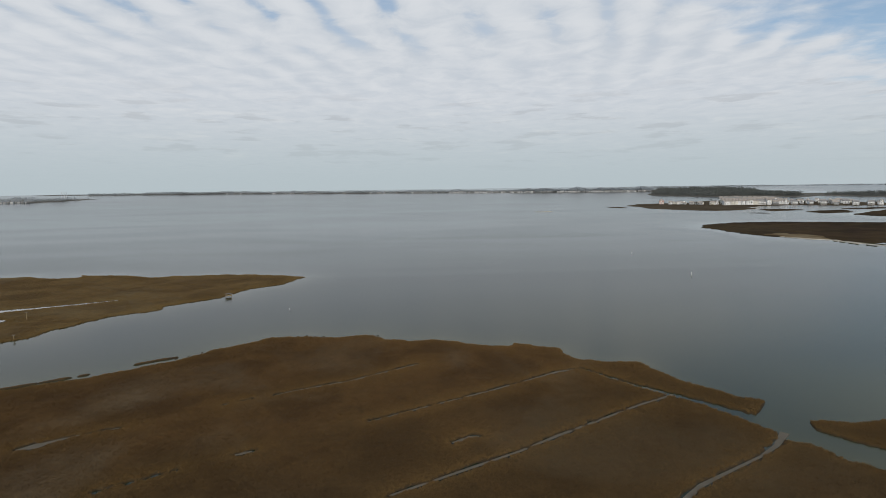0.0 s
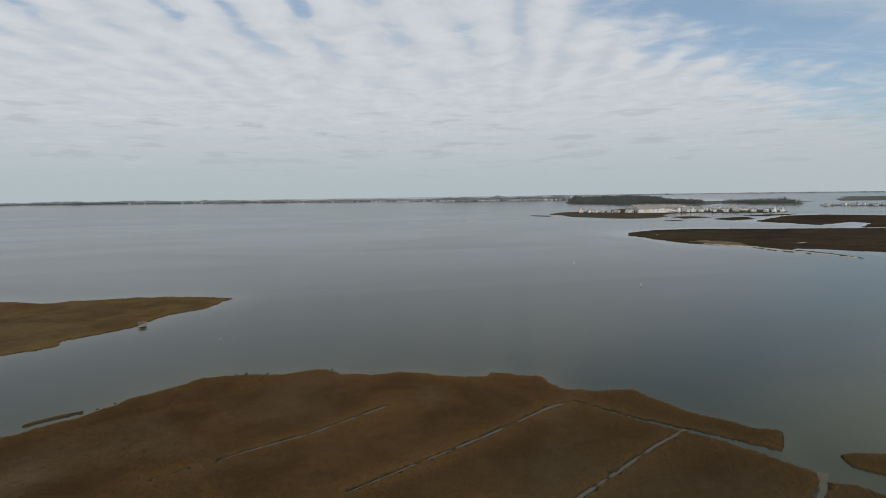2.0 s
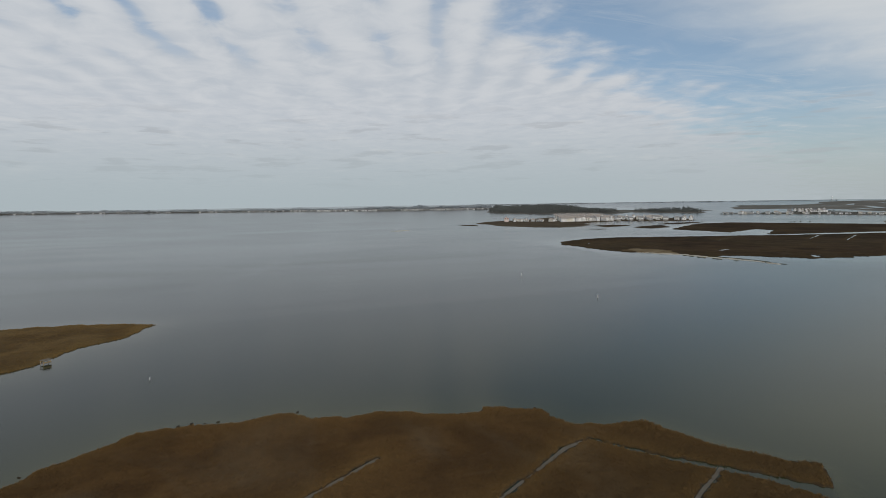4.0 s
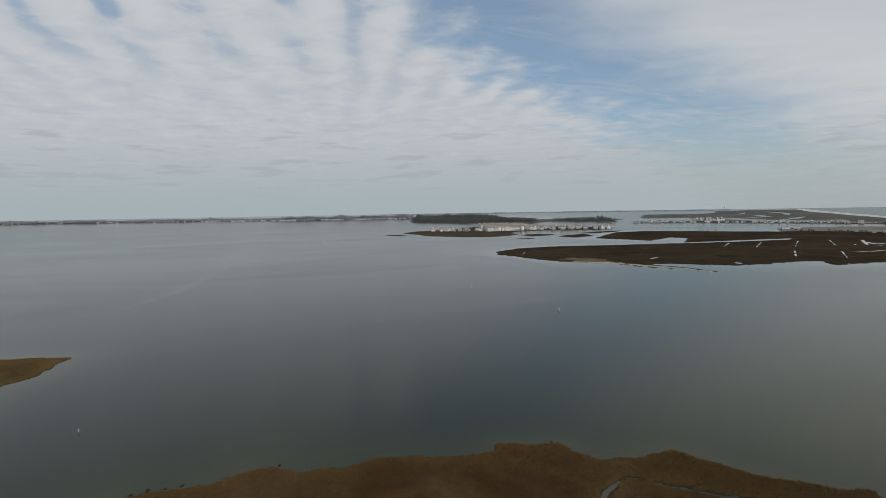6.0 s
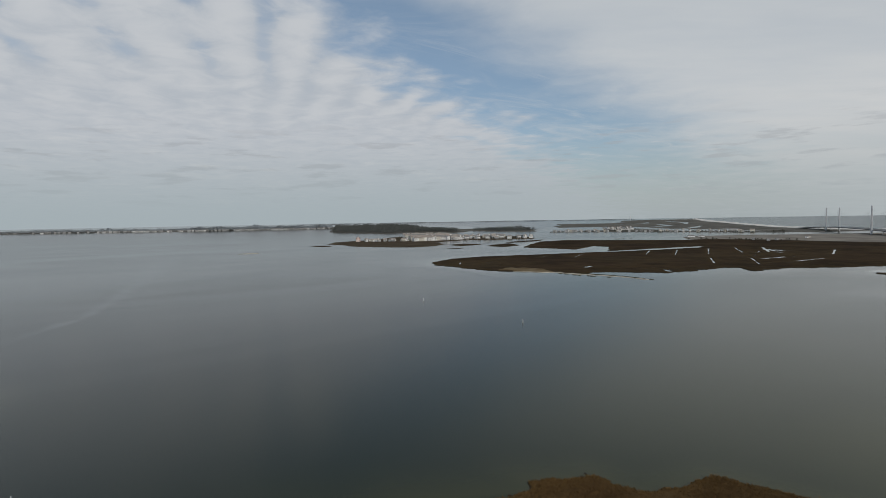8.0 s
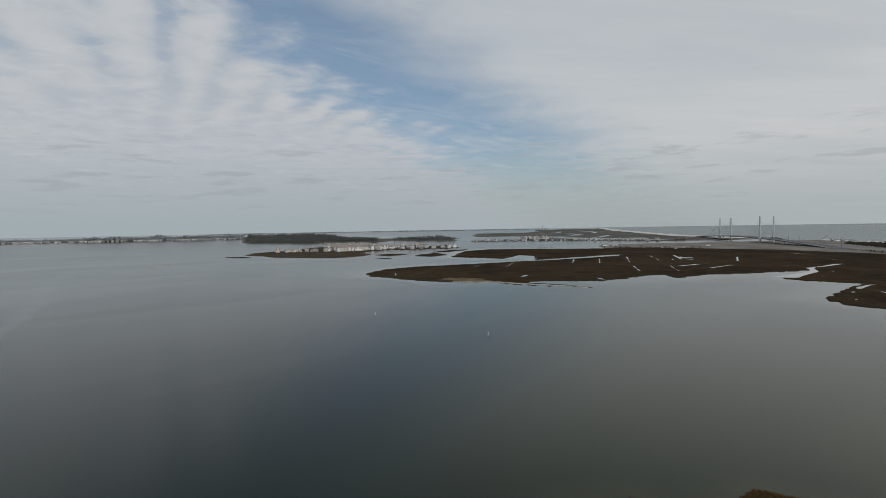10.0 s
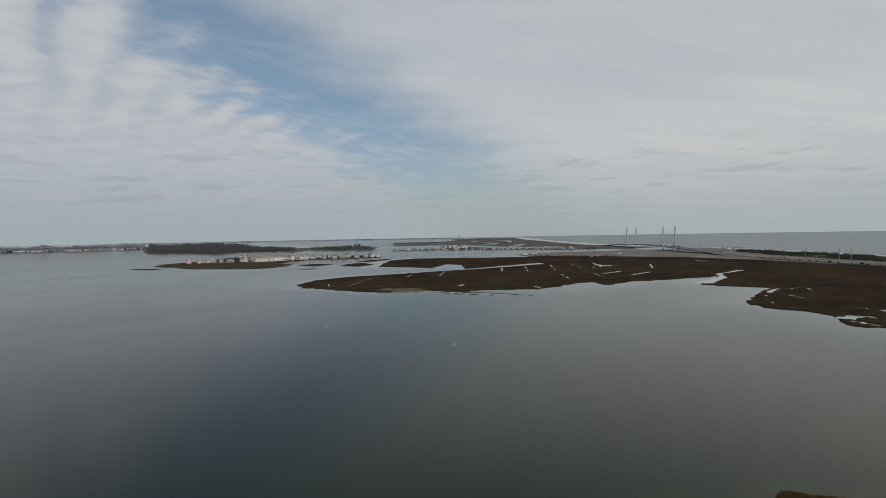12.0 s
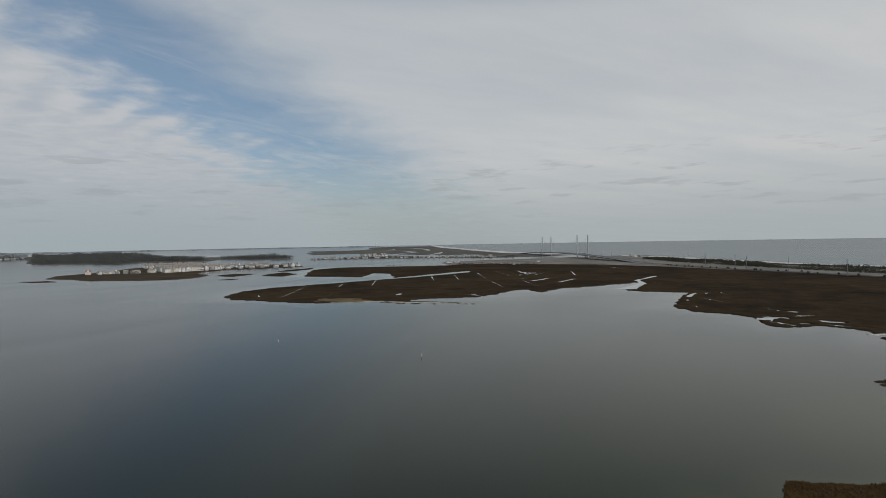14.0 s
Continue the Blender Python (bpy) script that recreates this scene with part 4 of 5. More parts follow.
        gable(b, -w / 2, -d / 2, w / 2, d / 2, h, r, 0.5)
        part("roof", b, roofing, top)
        for zz in (1.2, 4.1):
            for xx in (-10, -5, 0, 5, 10):
                window_at(top, xx, -d / 2, zz, 1.8, 1.4, -1)
    return top


STYLES = [house("row", "siding_white", "roof_shingle", "tall white townhouse with a grey shingle front gable"),
          house("row", "siding_cream", "roof_shingle", "tall cream townhouse with a grey shingle front gable"),
          house("villa", "siding_white", "roof_dark", "broad white bay house with a dark roof and raised deck"),
          house("villa", "siding_cream", "roof_shingle", "broad cream bay house with a shingle roof and raised deck"),
          house("hip", "siding_rose", "roof_red", "rose-coloured house with a square lookout tower and red roof"),
          house("villa", "siding_grey", "roof_shingle", "weathered grey bay house with a shingle roof and deck"),
          house("block", "siding_white", "roof_dark", "long white building with a low dark roof"),
          house("hip", "siding_white", "roof_shingle", "white house with a square lookout tower"),
          house("cottage", "siding_white", "roof_dark", "small white house with a dark roof by the shore"),
          house("cottage", "siding_cream", "roof_shingle", "small cream house with a shingle roof by the shore"),
          house("cottage", "siding_grey", "roof_dark", "small grey house with a dark roof by the shore")]
taken = set()


def settle(style, x, y, z, turn, scale=1.0, group=""):
    """Puts a house of that style in its place; the first of a style is moved, the next are copies."""
    m = pose(x, y, z + float(sheet_z(x, y)), 0, 0, turn) @ Matrix.Diagonal((scale, scale, scale, 1))
    if style not in taken:
        taken.add(style)
        STYLES[style].matrix_basis = m
        ob = STYLES[style]
    else:
        ob = copy_thing(STYLES[style], m)
        ob.scale = (scale, scale, scale)
    return tagged(ob, group=group) if group else ob


rng = random.Random(7)
settle(4, 780, 1546, 0.9, -33)
for i in range(26):
    f = i / 25
    settle(rng.choice((2, 3, 5, 7, 0, 1)), 788 + 95 * f + rng.uniform(-8, 18), 1538 - 95 * f + rng.uniform(-16, 30), 0.9, -33 + rng.uniform(-30, 30), rng.uniform(0.5, 0.8))
for rowi in range(7):                      # the dense rows of townhouses
    g = rowi / 6
    ax, ay, bx, by = 890 + 190 * g, 1414 + 320 * g, 1000 + 220 * g, 1395 + 245 * g
    n = 13
    for i in range(n):
        f = i / (n - 1)
        if rng.random() < 0.93:
            settle((0, 1, 0, 0, 1, 2)[(i // 2 + rowi) % 6], ax + (bx - ax) * f + rng.uniform(-0.4, 0.4), ay + (by - ay) * f + rng.uniform(-3, 3), 0.9, -15 - 10 * g + rng.uniform(-6, 6), rng.uniform(1.0, 1.3))
PATH = [(1020, 1392), (1060, 1390), (1098, 1364), (1140, 1305), (1182, 1282)]
for rowi in range(4):
    for i in range(10):
        f = (i + rng.uniform(-0.2, 0.2)) / 10 * 4
        k = min(max(int(f), 0), 3)
        g = f - k
        x, y = PATH[k][0] + (PATH[k + 1][0] - PATH[k][0]) * g + rowi * 38, PATH[k][1] + (PATH[k + 1][1] - PATH[k][1]) * g + rowi * 52
        if rng.random() < 0.85:
            settle(rng.choice((2, 3, 2, 5, 7, 0)), x, y, 0.9, -33 + rng.uniform(-25, 25), rng.uniform(0.75, 1.05))
for i in range(4):
    settle(rng.choice((2, 7, 2)), 1206 + i * 12, 1290 - i * 3 + rng.uniform(-10, 10), 0.9, -33 + rng.uniform(-12, 12), 0.9)
for i in range(56):                        # houses beyond the inlet
    f = i / 55 * 4.6
    k = min(int(f), 4)
    g = f - k
    x, y = HOME[k][0] + (HOME[k + 1][0] - HOME[k][0]) * g + rng.uniform(12, 70), HOME[k][1] + (HOME[k + 1][1] - HOME[k][1]) * g + rng.uniform(-10, 10)
    settle(rng.choice((8, 9, 8, 10, 0, 3)), x, y, 0.9, -55 + rng.uniform(-20, 20), rng.uniform(0.7, 0.95), "houses beyond the inlet")
for i in range(18):
    settle(rng.choice((6, 2, 7, 0)), 2090 + i * 11 + rng.uniform(-8, 8), 1560 + rng.uniform(-25, 55), 1.2, -50 + rng.uniform(-15, 15), 1.1, "houses beyond the inlet")
settle(6, 2090, 1024, 1.0, -65, 1.2, "sheds by the inlet")
settle(6, 1470, 876, 1.0, -50, 0.7, "sheds by the inlet")
settle(6, 1500, 862, 1.0, -50, 0.6, "sheds by the inlet")
settle(6, 1985, 372, 1.2, -20, 0.8, "sheds by the inlet")
settle(6, 1860, 330, 1.2, -20, 0.5, "sheds by the inlet")
settle(3, 2000, 924, 1.0, -60, 1.0, "sheds by the inlet")
settle(10, 1390, 680, 1.2, -60, 0.6, "sheds by the inlet")
settle(10, 1352, 632, 1.2, -55, 0.6, "sheds by the inlet")
settle(10, 1386, 626, 1.2, -50, 0.6, "sheds by the inlet")
settle(8, 1530, 609, 1.2, -50, 0.6, "sheds by the inlet")
settle(9, 1556, 612, 1.2, -40, 0.5, "sheds by the inlet")
settle(8, 2056, 392, 1.2, -20, 0.9, "sheds by the inlet")

# ---- trees ----


def clumps(rs, x, y, z, height, spread, n):
    """Vertices and faces of one tree's crown: uneven leafy clumps about a tapered stem."""
    v, f = [], []
    for _ in range(n):
        a, r, t = rs.uniform(0, 6.283), spread * rs.random() ** 0.5, rs.uniform(0.32, 1.0)
        r *= 1.25 - t * 0.85
        c = (x + r * math.cos(a), y + r * math.sin(a), z + height * t)
        s = spread * rs.uniform(0.28, 0.5) * (1.2 - 0.5 * t)
        k = len(v)
        for dx, dy, dz in ((1, 0, 0), (-0.5, 0.87, 0), (-0.5, -0.87, 0), (0, 0, 0.8), (0, 0, -0.6)):
            j = rs.uniform(0.7, 1.3)
            v.append((c[0] + dx * s * j, c[1] + dy * s * j, c[2] + dz * s * j))
        f += [(k, k + 1, k + 3), (k + 1, k + 2, k + 3), (k + 2, k, k + 3), (k + 1, k, k + 4), (k + 2, k + 1, k + 4), (k, k + 2, k + 4)]
    return v, f


def wood(name, outline, count, low, high, leaf, label, seed, clump=9, spread=0.34):
    """Far woodland: many trees in one mesh of trunks and one of crowns would be uncountable, so both stay one object."""
    rs = random.Random(seed)
    xs, ys = [p[0] for p in outline], [p[1] for p in outline]
    v, f, slot = [], [], []
    many = np.random.default_rng(seed)
    tx, ty = many.uniform(min(xs), max(xs), count * 14), many.uniform(min(ys), max(ys), count * 14)
    ok = inside(tx, ty, outline) > 0
    tx, ty = tx[ok][:count], ty[ok][:count]
    grow, foot = 0.78 + 0.45 * fbm(tx / 70, ty / 70, seed), sheet_z(tx, ty) + 0.8
    for x, y, g, z in zip(tx.tolist(), ty.tolist(), grow.tolist(), foot.tolist()):
        h = rs.uniform(low, high) * g
        k = len(v)
        for zz, r in ((z - 0.6, 0.22), (z + h * 0.8, 0.06)):
            v += [(x + r * math.cos(a), y + r * math.sin(a), zz) for a in (0, 2.1, 4.2)]
        f += [(k, k + 1, k + 4, k + 3), (k + 1, k + 2, k + 5, k + 4), (k + 2, k, k + 3, k + 5)]
        slot += [1, 1, 1]
        cv, cf = clumps(rs, x, y, z, h, h * spread, clump)
        k = len(v)
        v += cv
        f += [tuple(i + k for i in t) for t in cf]
        slot += [0] * len(cf)
    me = mesh_of(name, v, f, leaf)
    me.materials.append(MATS["bark"])
    me.polygons.foreach_set("material_index", slot)
    return tagged(new(name, me), label, "woodland", kind="stuff")


wood("pine_wood", [(1380, 2852), (1362, 2641), (1368, 2300), (1450, 2295), (1530, 2345), (1642, 2078), (1700, 2150), (1990, 2620), (2030, 2850), (2190, 3420), (1824, 3650)], 4200, 13, 23, "hazed_pine_leaf", "dark grey-green pine wood on a low island behind the village", 71)
wood("pine_wood", [(1845, 2215), (1825, 1900), (1900, 1840), (2155, 2150), (2160, 2200), (1990, 2370)], 560, 12, 21, "hazed_pine_leaf", "dark pine clump on a low island behind the village", 72)
wood("shrub_belt", [(1765, 330), (1540, 243), (1440, 190), (1289, 96), (1158, 8), (1015, -103), (1130, -185), (1355, -35), (1570, 118), (1790, 285)], 5200, 3.0, 7.5, "shrub_leaf", "belt of dark evergreen shrubs and low trees behind the beach", 73, 8, 0.5)
wood("shrub_belt", [(2050, 400), (1960, 360), (2030, 320), (2130, 370)], 60, 4, 7.0, "shrub_leaf", "dark shrubs beside the inlet", 74, 8, 0.5)
wood("shrub_belt", [(2000, 1500), (2120, 1530), (2330, 1540), (2340, 1630), (2120, 1630)], 110, 6, 12.0, "hazed_pine_leaf", "dark trees among the houses beyond the inlet", 75, 8, 0.45)
wood("shrub_belt", HOME + [(2080, 840), (2050, 1060), (2020, 1260), (1970, 1470), (1900, 1590), (1830, 1690)], 320, 3, 8.5, "shrub_leaf", "dark bushes and small trees among the shore houses", 79, 8, 0.5)
wood("shrub_belt", [(790, 1560), (870, 1430), (1010, 1380), (1180, 1270), (1280, 1310), (1220, 1640), (1090, 1750), (950, 1600)], 330, 3.5, 8.5, "shrub_leaf", "dark shrubs among the village houses", 80, 8, 0.45)
wood("far_shore_wood", [(-2200, 4160), (-1273, 4330), (-409, 4175), (418, 3975), (1144, 3630), (1660, 3420), (1750, 3560), (1230, 3830), (450, 4220), (-400, 4420), (-1300, 4560), (-2250, 4330)], 6500, 11, 17, "hazed_bare_wood", "low grey wooded shore far across the bay", 76, 6, 0.45)
wood("far_shore_wood", [(-2900, 2700), (-1960, 2925), (-1850, 2975), (-1790, 3110), (-1790, 3470), (-1900, 3450), (-2100, 3300), (-2950, 3000)], 1500, 12, 19, "hazed_bare_wood", "low wooded point across the bay", 77, 6, 0.45)
wood("far_shore_wood", [(820, 3800), (1144, 3632), (1655, 3425), (1750, 3560), (1230, 3800), (900, 3930)], 2200, 16, 24, "hazed_bare_wood", "taller grey woods along the far shore", 84, 7, 0.5)
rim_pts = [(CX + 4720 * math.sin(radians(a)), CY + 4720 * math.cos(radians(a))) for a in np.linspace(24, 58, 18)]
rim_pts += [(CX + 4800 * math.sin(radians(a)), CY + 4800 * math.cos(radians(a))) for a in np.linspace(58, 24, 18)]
wood("far_shore_wood", rim_pts, 3600, 3.5, 6.5, "hazed_bare_wood", "thin dark line of wooded land on the horizon", 78, 5, 0.6)
land("far_shore", [(-2600, 4200), (-2050, 4235), (-1273, 4320), (-409, 4165), (418, 3965), (1144, 3618), (1650, 3408), (1850, 3700), (1100, 4200), (300, 4500), (-1300, 4650), (-2500, 4400)], 20, 1.2, "hazed_scrub", "low far shore across the bay", "ground", rough=14, rim=4, bank=8, seed=81, wave=90)
land("far_shore", [(-3000, 2650), (-1955, 2915), (-1850, 2965), (-1786, 3100), (-1780, 3480), (-1950, 3480), (-3000, 3100)], 20, 1.2, "hazed_scrub", "low far point across the bay", "ground", rough=14, rim=4, bank=8, seed=82, wave=90)
land("wooded_island", [(1372, 2880), (1345, 2600), (1352, 2290), (1450, 2270), (1530, 2310), (1640, 2060), (1690, 2100), (1835, 2225), (1810, 1885), (1900, 1820), (2160, 2100), (2300, 2150), (2200, 2450), (2050, 2600), (2080, 2850), (2230, 3430), (1820, 3690)], 14, 0.9, "hazed_scrub", "low wooded island behind the village", "island", rough=12, rim=5, bank=6, seed=83, wave=90)
FAR_LINE = [(-1273, 4316), (-409, 4161), (418, 3961), (1144, 3613), (1640, 3404)]
fv, ff, fslot = [], [], []
for i in range(235):                       # pale houses along the far shore
    f = rng.random() * 4
    if rng.random() < 0.55:
        f = 2 + 2 * rng.random()
    k = min(int(f), 3)
    g = f - k
    if i < 225:
        x, y = FAR_LINE[k][0] + (FAR_LINE[k + 1][0] - FAR_LINE[k][0]) * g + rng.uniform(-20, 20), FAR_LINE[k][1] + (FAR_LINE[k + 1][1] - FAR_LINE[k][1]) * g + rng.uniform(-4, 30)
    else:
        x, y = -1960 + (i - 225) * 13 + rng.uniform(-5, 5), 2912 + (i - 225) * 5
    w, d, h = rng.uniform(4, 9), rng.uniform(3.5, 5), rng.uniform(3.5, 7)
    turn, z, n = rng.uniform(-0.6, 0.3), 0.6 + float(sheet_z(x, y)), len(fv)
    for px_, py_, pz_ in ((-w, -d, 0), (w, -d, 0), (w, d, 0), (-w, d, 0), (-w, -d, h), (w, -d, h), (w, d, h), (-w, d, h), (-w, 0, h + 3), (w, 0, h + 3)):
        fv.append((x + px_ * math.cos(turn) - py_ * math.sin(turn), y + px_ * math.sin(turn) + py_ * math.cos(turn), z + pz_))
    ff += [tuple(n + j for j in face) for face in ((0, 1, 5, 4), (2, 3, 7, 6), (1, 2, 6, 9, 5), (3, 0, 4, 8, 7), (4, 5, 9, 8), (6, 7, 8, 9))]
    fslot += [0, 0, 0, 0, 1, 1]
fm = mesh_of("far_shore_houses", fv, ff, "far_siding")
fm.materials.append(MATS["roof_dark"])
fm.polygons.foreach_set("material_index", fslot)
tagged(new("far_shore_houses", fm), "scattered pale houses along the far wooded shore", "houses", kind="stuff")

# ---- the bridge ----
A, Cc = Vector((1827, 546)), Vector((2187, 757))
U = (Cc - A).normalized()
Wd = Vector((U.y, -U.x))
MIDLINE = A + Wd * 19


def on_axis(s, w, z):
    p = MIDLINE + U * s + Wd * w
    return (p.x, p.y, z)


SPAN = (Cc - A).length
bridge = tagged(new("cable_stayed_bridge"), "cable-stayed road bridge with four slender pale pylons over the inlet", "bridge")


def deck_z(s):
    c = SPAN / 2
    return 2.0 + 14.5 * max(0.0, 1 - (abs(s - c) / 640) ** 2)


b = bmesh.new()
prev = None
for s in np.linspace(-470, SPAN + 470, 60):
    z = deck_z(s)
    ring = [b.verts.new(on_axis(s, w, z + dz)) for w, dz in ((-16, 0), (16, 0), (16, -1.0), (13, -2.4), (-13, -2.4), (-16, -1.0))]
    if prev:
        for i in range(6):
            b.faces.new((prev[i], prev[(i + 1) % 6], ring[(i + 1) % 6], ring[i]))
    prev = ring
bmesh.ops.recalc_face_normals(b, faces=b.faces)
deck = part("deck", b, "deck_steel", bridge)
for w in (-15.6, 15.6):
    b = bmesh.new()
    prev = None
    for s in np.linspace(-470, SPAN + 470, 60):
        z = deck_z(s)
        ring = [b.verts.new(on_axis(s, w + dw, z + dz)) for dw, dz in ((-0.25, -0.05), (0.25, -0.05), (0.2, 1.1), (-0.2, 1.1))]
        if prev:
            for i in range(4):
                b.faces.new((prev[i], prev[(i + 1) % 4], ring[(i + 1) % 4], ring[i]))
        prev = ring
    bmesh.ops.recalc_face_normals(b, faces=b.faces)
    part("parapet", b, "concrete", deck)
for s0 in (0.0, SPAN):
    for w in (-19.0, 19.0):
        b = bmesh.new()
        prev = None
        for z, r, q_ in ((-2, 3.2, 3.2), (1.5, 3.2, 3.2), (1.6, 2.1, 2.6), (18, 1.9, 2.4), (74, 1.6, 2.0), (81.2, 1.5, 1.9), (82, 1.2, 1.6)):
            ring = [b.verts.new(on_axis(s0 + ds * q_, w + dw * r, z)) for ds, dw in ((-1, -0.8), (-0.8, -1), (0.8, -1), (1, -0.8), (1, 0.8), (0.8, 1), (-0.8, 1), (-1, 0.8))]
            if prev:
                for i in range(8):
                    b.faces.new((prev[i], prev[(i + 1) % 8], ring[(i + 1) % 8], ring[i]))
            prev = ring
        b.faces.new(prev)
        bmesh.ops.recalc_face_normals(b, faces=b.faces)
        pylon = part("pylon", b, "concrete", bridge, "tall slender pale concrete pylon")
        for way_s in (-1, 1):
            for k in range(10):
                s1 = s0 + way_s * (22 + k * (SPAN / 2 - 30) / 9)
                b = bmesh.new()
                rod(b, on_axis(s0, w * 0.98, 34 + k * 4.3), on_axis(s1, 15.2 * (1 if w > 0 else -1), deck_z(s1) + 0.5), 0.12, 0.12, 5)
                part("stay_cable", b, "cable_white", pylon)
for s0 in (-400, -340, -280, -220, -160, -100, -50, SPAN + 60, SPAN + 130, SPAN + 200, SPAN + 270, SPAN + 340, SPAN + 410):
    for w in (-9, 9):
        b = bmesh.new()
        rod(b, on_axis(s0, w, -3), on_axis(s0, w, deck_z(s0) - 2.0), 1.1, 1.1, 10)
        part("pier", b, "concrete", bridge)

# ---- road, poles, clutter on the barrier ----
strip("road", [on_axis(-455, 0, 0)[:2], on_axis(-600, 0, 0)[:2], (1260, 195), (1130, 85), (1000, -28), (880, -140), (800, -260)], 9, 1.4, 2.6, "asphalt", "grey two-lane coast highway on a low embankment", "road", 91)


def pole_thing(height, label):
    top = tagged(new("utility_pole"), label, "pole", "poles along the coast highway")
    b = bmesh.new()
    rod(b, (0, 0, -1), (0, 0, height), 0.6, 0.38, 10)
    part("shaft", b, "steel_dull", top)
    b = bmesh.new()
    box(b, -1.6, -0.12, height - 1.2, 1.6, 0.12, height - 0.9)
    arm = part("crossarm", b, "wood_grey", top)
    for x in (-1.4, 0.0, 1.4):
        b = bmesh.new()
        rod(b, (x, 0, height - 0.9), (x, 0, height - 0.5), 0.1, 0.07, 6)
        part("insulator", b, "steel_dull", arm)
    return top


pole = pole_thing(27.0, "tall grey utility pole beside the highway")
SPOTS = [(1430, 300), (1340, 195), (1314, 160), (1215, 106), (1135, 92), (1098, 26), (977, -37), (900, -115), (1560, 400), (1650, 440)]
pole.matrix_basis = pose(*SPOTS[0], 1.5, 0, 0, 40)
for x, y in SPOTS[1:]:
    copy_thing(pole, pose(x, y, 1.5, 0, 0, 40 + rng.uniform(-5, 5)))


def car_thing(paint, label):
    """A small parked or driving car, nose to +x."""
    top = tagged(new("car"), label, "car", "cars on the coast highway")
    b = bmesh.new()
    box(b, -2.3, -0.9, 0.35, 2.3, 0.9, 1.0)
    bmesh.ops.bevel(b, geom=b.edges[:], offset=0.12, segments=2, affect="EDGES")
    part("body", b, paint, top)
    b = bmesh.new()
    v = [b.verts.new(c) for c in ((-1.9, -0.8, 0.98), (1.0, -0.8, 0.98), (1.0, 0.8, 0.98), (-1.9, 0.8, 0.98), (-1.5, -0.65, 1.6), (0.3, -0.65, 1.6), (0.3, 0.65, 1.6), (-1.5, 0.65, 1.6))]
    for q4 in ((0, 1, 5, 4), (1, 2, 6, 5), (2, 3, 7, 6), (3, 0, 4, 7), (4, 5, 6, 7)):
        b.faces.new([v[i] for i in q4])
    part("cabin", b, "window_glass", top)
    for x in (-1.45, 1.45):
        for y in (-0.85, 0.85):
            b = bmesh.new()
            rod(b, (x, y - 0.1, 0.33), (x, y + 0.1, 0.33), 0.33, 0.33, 12)
            part("wheel", b, "roof_dark", top)
    return top


cars = [car_thing("trim_white", "white car on the coast highway"), car_thing("siding_grey", "grey car on the coast highway")]
for i, (x, y, turn) in enumerate(((1337, 262, 42), (1190, 136, 40), (1262, 198, 221), (1095, 55, 41), (1032, 2, 220))):
    m = pose(x, y, 2.62, 0, 0, turn)
    if i < 2:
        cars[i].matrix_basis = m
    else:
        copy_thing(cars[i % 2], m)


def shrub_thing(seed):
    rs = random.Random(seed)
    top = tagged(new("shrub"), "dark evergreen shrub standing alone on the sandy flat", "shrub", "lone shrubs on the flat")
    b = bmesh.new()
    rod(b, (0, 0, -0.4), (0.2, 0.1, 2.2), 0.22, 0.1, 6)
    part("trunk", b, "bark", top)
    v, f = clumps(rs, 0, 0, 0.3, 4.0, 2.4, 26)
    me = mesh_of("crown", v, f, "shrub_leaf")
    new("crown", me).parent = top
    return top


shrubs = [shrub_thing(s) for s in (1, 2, 3)]
spots = [(1330 + rng.uniform(-20, 90), 690 + rng.uniform(-110, 130)) for _ in range(24)] + [(1050 + f * 260 + rng.uniform(-15, 15), 30 + f * 215 + rng.uniform(-12, 12)) for f in np.linspace(-0.5, 1, 26)]
spots += [(1217, 952), (1224, 948), (1238, 943), (1249, 928)]
for i, (x, y) in enumerate(spots):
    m = pose(x, y, 1.3, 0, 0, rng.uniform(0, 360))
    if i < 3:
        shrubs[i].matrix_basis = m
    else:
        copy_thing(shrubs[i % 3], m)

# ---- in and by the water near the camera ----


def buoy_thing():
    top = tagged(new("channel_buoy"), "slim white can buoy floating in the bay", "buoy", "white buoys in the channel")
    b = bmesh.new()
    rod(b, (0, 0, -0.8), (0, 0, 1.9), 0.29, 0.27, 16)
    rod(b, (0, 0, 1.9), (0, 0, 2.05), 0.27, 0.12, 16)
    part("can", b, "buoy_white", top)
    b = bmesh.new()
    rod(b, (0, 0, -0.15), (0, 0, 0.18), 0.38, 0.36, 16)
    part("collar", b, "buoy_white", top)
    return top


buoy = buoy_thing()
buoy.matrix_basis = pose(193.3, 339.8, 0, 3, -2, 0)
copy_thing(buoy, pose(204.3, 455.3, 0, -2, 3, 40))
copy_thing(buoy, pose(-53.2, 273.6, 0, 8, -14, 80)).scale = (0.5, 0.5, 0.5)

blind = tagged(new("duck_blind"), "small weathered timber hunting blind on posts at the marsh edge", "hut")
for x in (-1.6, 1.6):
    for y in (-1.2, 1.2):
        b = bmesh.new()
        box(b, x - 0.09, y - 0.09, -1.2, x + 0.09, y + 0.09, 2.9)
        part("post", b, "wood_tan", blind)
b = bmesh.new()
box(b, -1.8, -1.4, 0.9, 1.8, 1.4, 1.05)
part("floor", b, "wood_grey", blind)
for k in range(10):
    b = bmesh.new()
    box(b, -1.75 + k * 0.35, -1.42, 1.05, -1.75 + k * 0.35 + 0.32, -1.36, 1.9)
    part("board", b, "wood_tan", blind)
b = bmesh.new()
box(b, -2.0, -1.6, 2.8, 2.0, 1.6, 2.95)
part("roof", b, "wood_grey", blind)
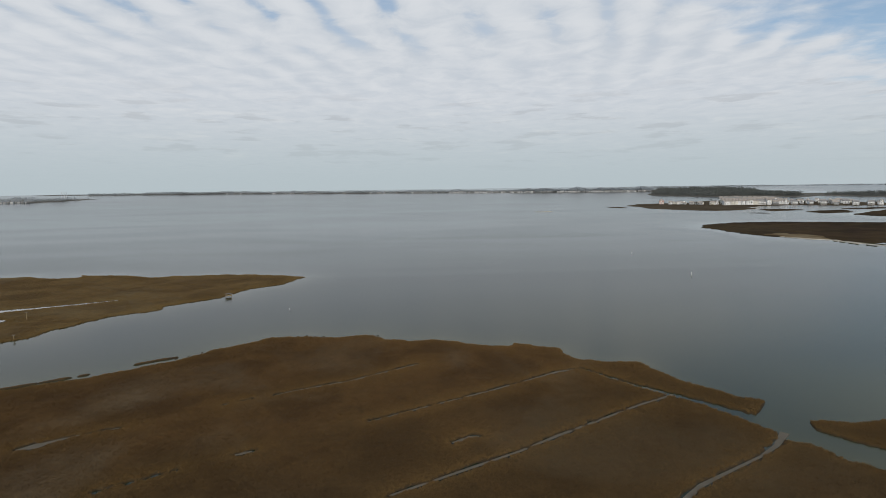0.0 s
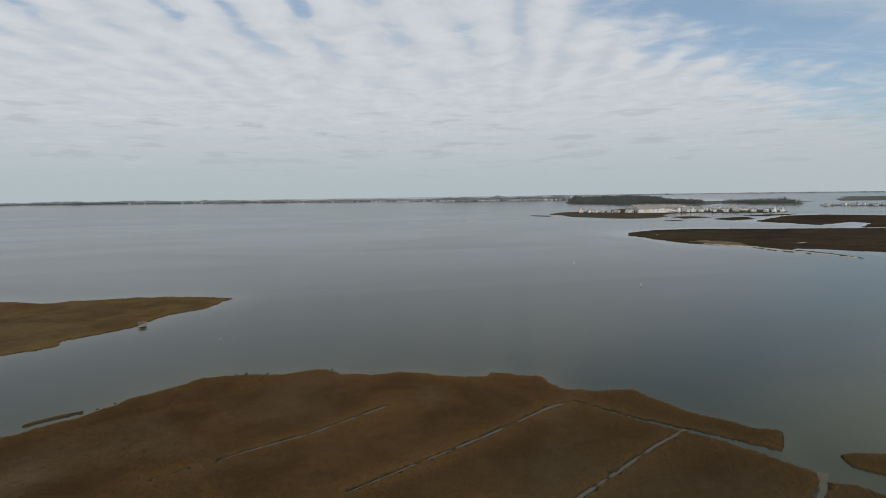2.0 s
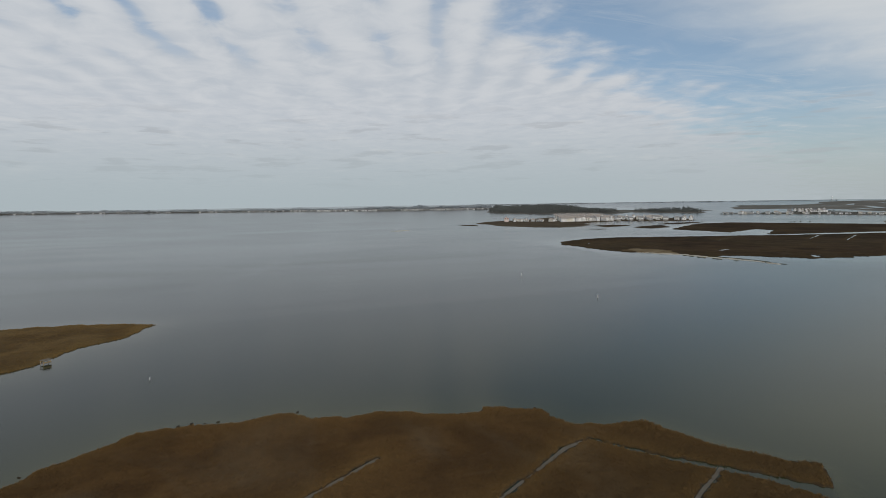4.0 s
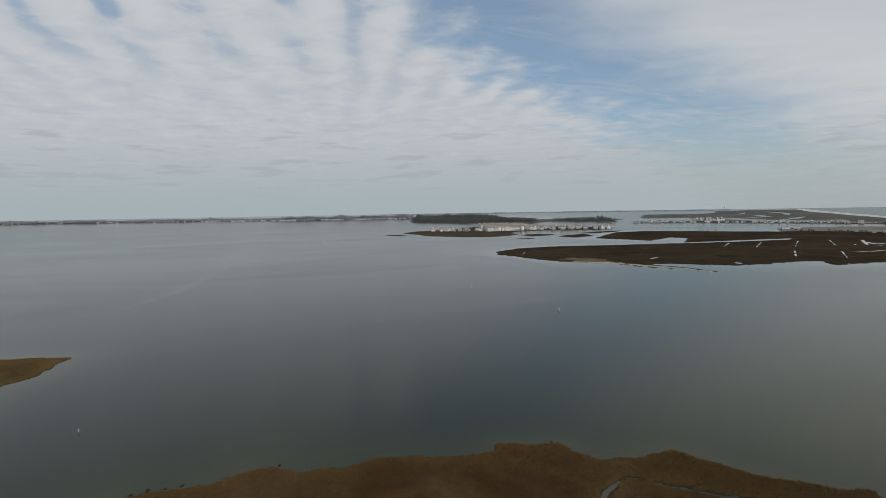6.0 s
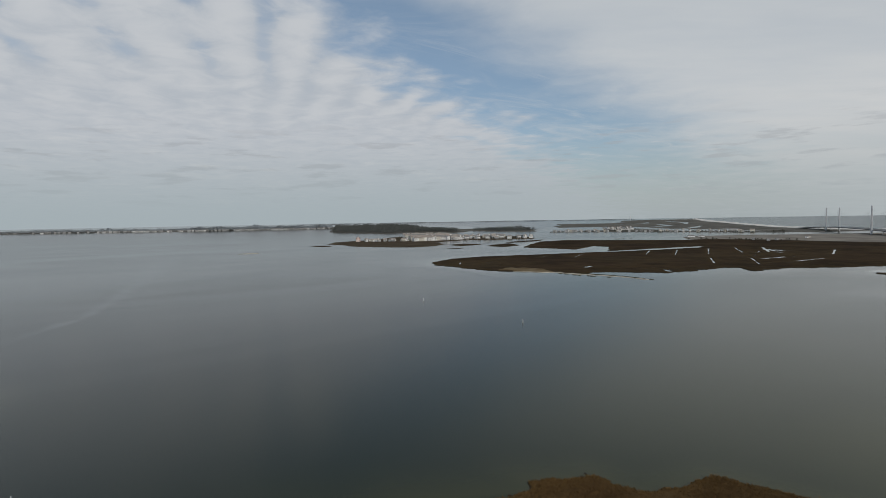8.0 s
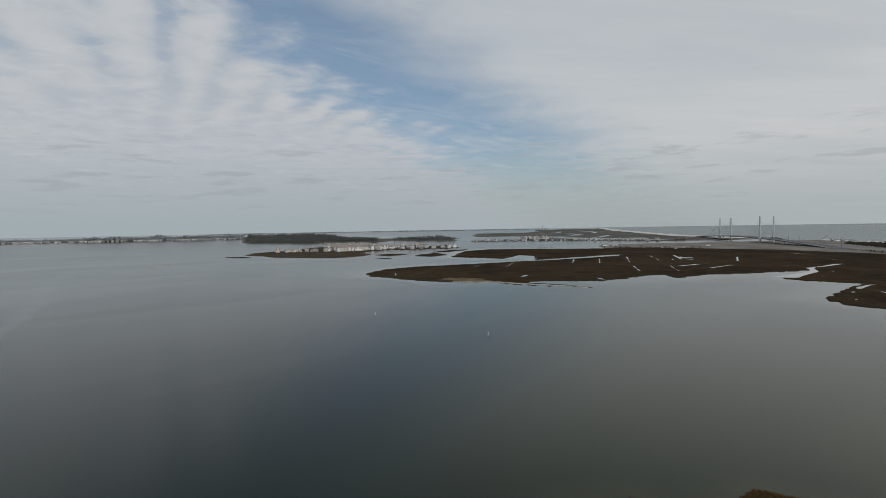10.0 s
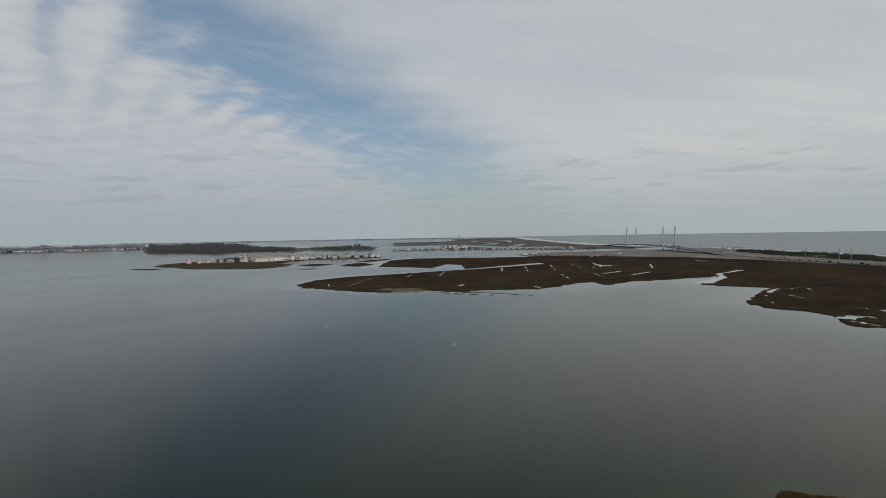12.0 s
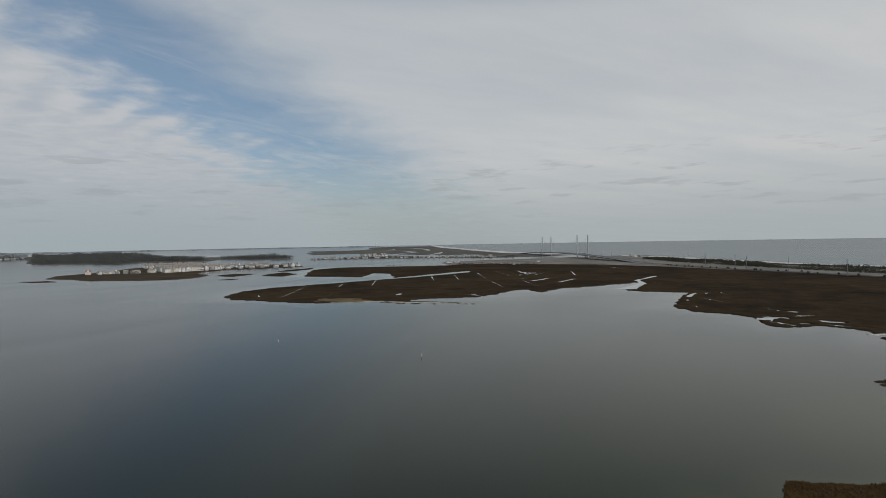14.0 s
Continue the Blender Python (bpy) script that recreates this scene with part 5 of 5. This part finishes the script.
blind.matrix_basis = pose(-94.5, 313.5, 0.1, 0, 0, 40) @ Matrix.Diagonal((0.85, 0.85, 0.62, 1))


def peat_clump(seed):
    """A broken-off lump of marsh peat with an uneven top."""
    rs = random.Random(seed)
    b = bmesh.new()
    bmesh.ops.create_icosphere(b, subdivisions=2, radius=1.0)
    for vert in b.verts:
        vert.co *= rs.uniform(0.75, 1.2)
        vert.co.z *= 0.45
    return tagged(part("peat_clump", b, "peat"), "dark lump of broken marsh peat lying in the shallows", "peat lump", "peat lumps along the shore")


lumps = [peat_clump(k) for k in (5, 6, 7)]
SHORE = [(-79.5, 198.9, 0.60), (-76.0, 201.4, 0.36), (-72.5, 205.2, 0.42), (-40.5, 223.0, 0.42), (-37.0, 223.3, 0.66), (-33.5, 222.0, 0.36), (-30.0, 221.6, 0.48), (-26.5, 219.8, 0.30), (-20.5, 219.8, 0.36),
         (-8.0, 219.8, 0.48), (36.5, 199.0, 0.42), (39.0, 197.8, 0.60), (58.5, 194.2, 0.36)]
for k, (x, y, size) in enumerate(SHORE):
    m = pose(x, y, 0.05, 0, 0, k * 67) @ Matrix.Diagonal((size * 1.3, size * 0.8, size * 0.8, 1))
    if k < 3:
        lumps[k].matrix_basis = m
    else:
        copy_thing(lumps[k % 3], m).scale = (size * 1.3, size * 0.8, size * 0.8)


def nest_pole(x, y, h):
    top = tagged(new("nesting_platform"), "weathered pole with a small timber nesting platform", "post")
    b = bmesh.new()
    rod(b, (0, 0, -0.8), (0, 0, h), 0.13, 0.1, 8)
    part("pole", b, "wood_tan", top)
    b = bmesh.new()
    box(b, -0.55, -0.55, h, 0.55, 0.55, h + 0.12)
    part("platform", b, "wood_grey", top)
    b = bmesh.new()
    rod(b, (0, 0, h - 0.9), (0.5, 0, h), 0.05, 0.05, 6)
    part("brace", b, "wood_grey", top)
    top.matrix_basis = pose(x, y, 0.5, 0, 0, 20)


nest_pole(-174.2, 269.8, 3.4)
nest_pole(-157.0, 234.2, 1.4)
for x, y in ((-2165, 3806), (-2150, 3804), (-2136, 3802)):
    st = tagged(new("power_station_stack"), "slim grey power station chimney far across the bay", "chimney", "far chimneys")
    b = bmesh.new()
    rod(b, (0, 0, -1), (0, 0, 36), 2.0, 1.4, 12)
    part("shaft", b, "concrete", st)
    st.matrix_basis = pose(x, y, float(sheet_z(x, y)))
tower = tagged(new("water_tower"), "pale round water tower on the horizon", "tower")
b = bmesh.new()
rod(b, (0, 0, -1), (0, 0, 20), 1.6, 1.6, 10)
part("stem", b, "trim_white", tower)
b = bmesh.new()
bmesh.ops.create_uvsphere(b, u_segments=16, v_segments=10, radius=6, matrix=Matrix.Translation((0, 0, 23)) @ Matrix.Diagonal((1, 1, 0.7, 1)))
part("tank", b, "trim_white", tower)
tower.matrix_basis = pose(4000, 2660, float(sheet_z(4000, 2660)))

crane = tagged(new("crane"), "small lattice crane with a raised boom by the inlet", "crane")
b = bmesh.new()
box(b, -2.2, -1.5, 0, 2.2, 1.5, 3.2)
part("cab", b, "steel_dull", crane)
b = bmesh.new()
for dy in (-0.6, 0.6):
    for dz in (0.0, 1.2):
        rod(b, (1.5, dy, 2.6 + dz), (19, dy * 0.4, 19 + dz * 0.4), 0.22, 0.16, 5)
for k in range(9):
    f0, f1 = k / 9, (k + 1) / 9
    rod(b, (1.5 + 17.5 * f0, -0.6, 2.6 + 16.4 * f0), (1.5 + 17.5 * f1, 0.6, 3.8 + 16.4 * f1), 0.12, 0.12, 4)
part("boom", b, "steel_dull", crane)
b = bmesh.new()
box(b, -2.8, -1.9, -0.8, 2.8, 1.9, 0.6)
part("track_base", b, "wood_grey", crane)
crane.matrix_basis = pose(1995, 415, 1.9, 0, 0, -65)
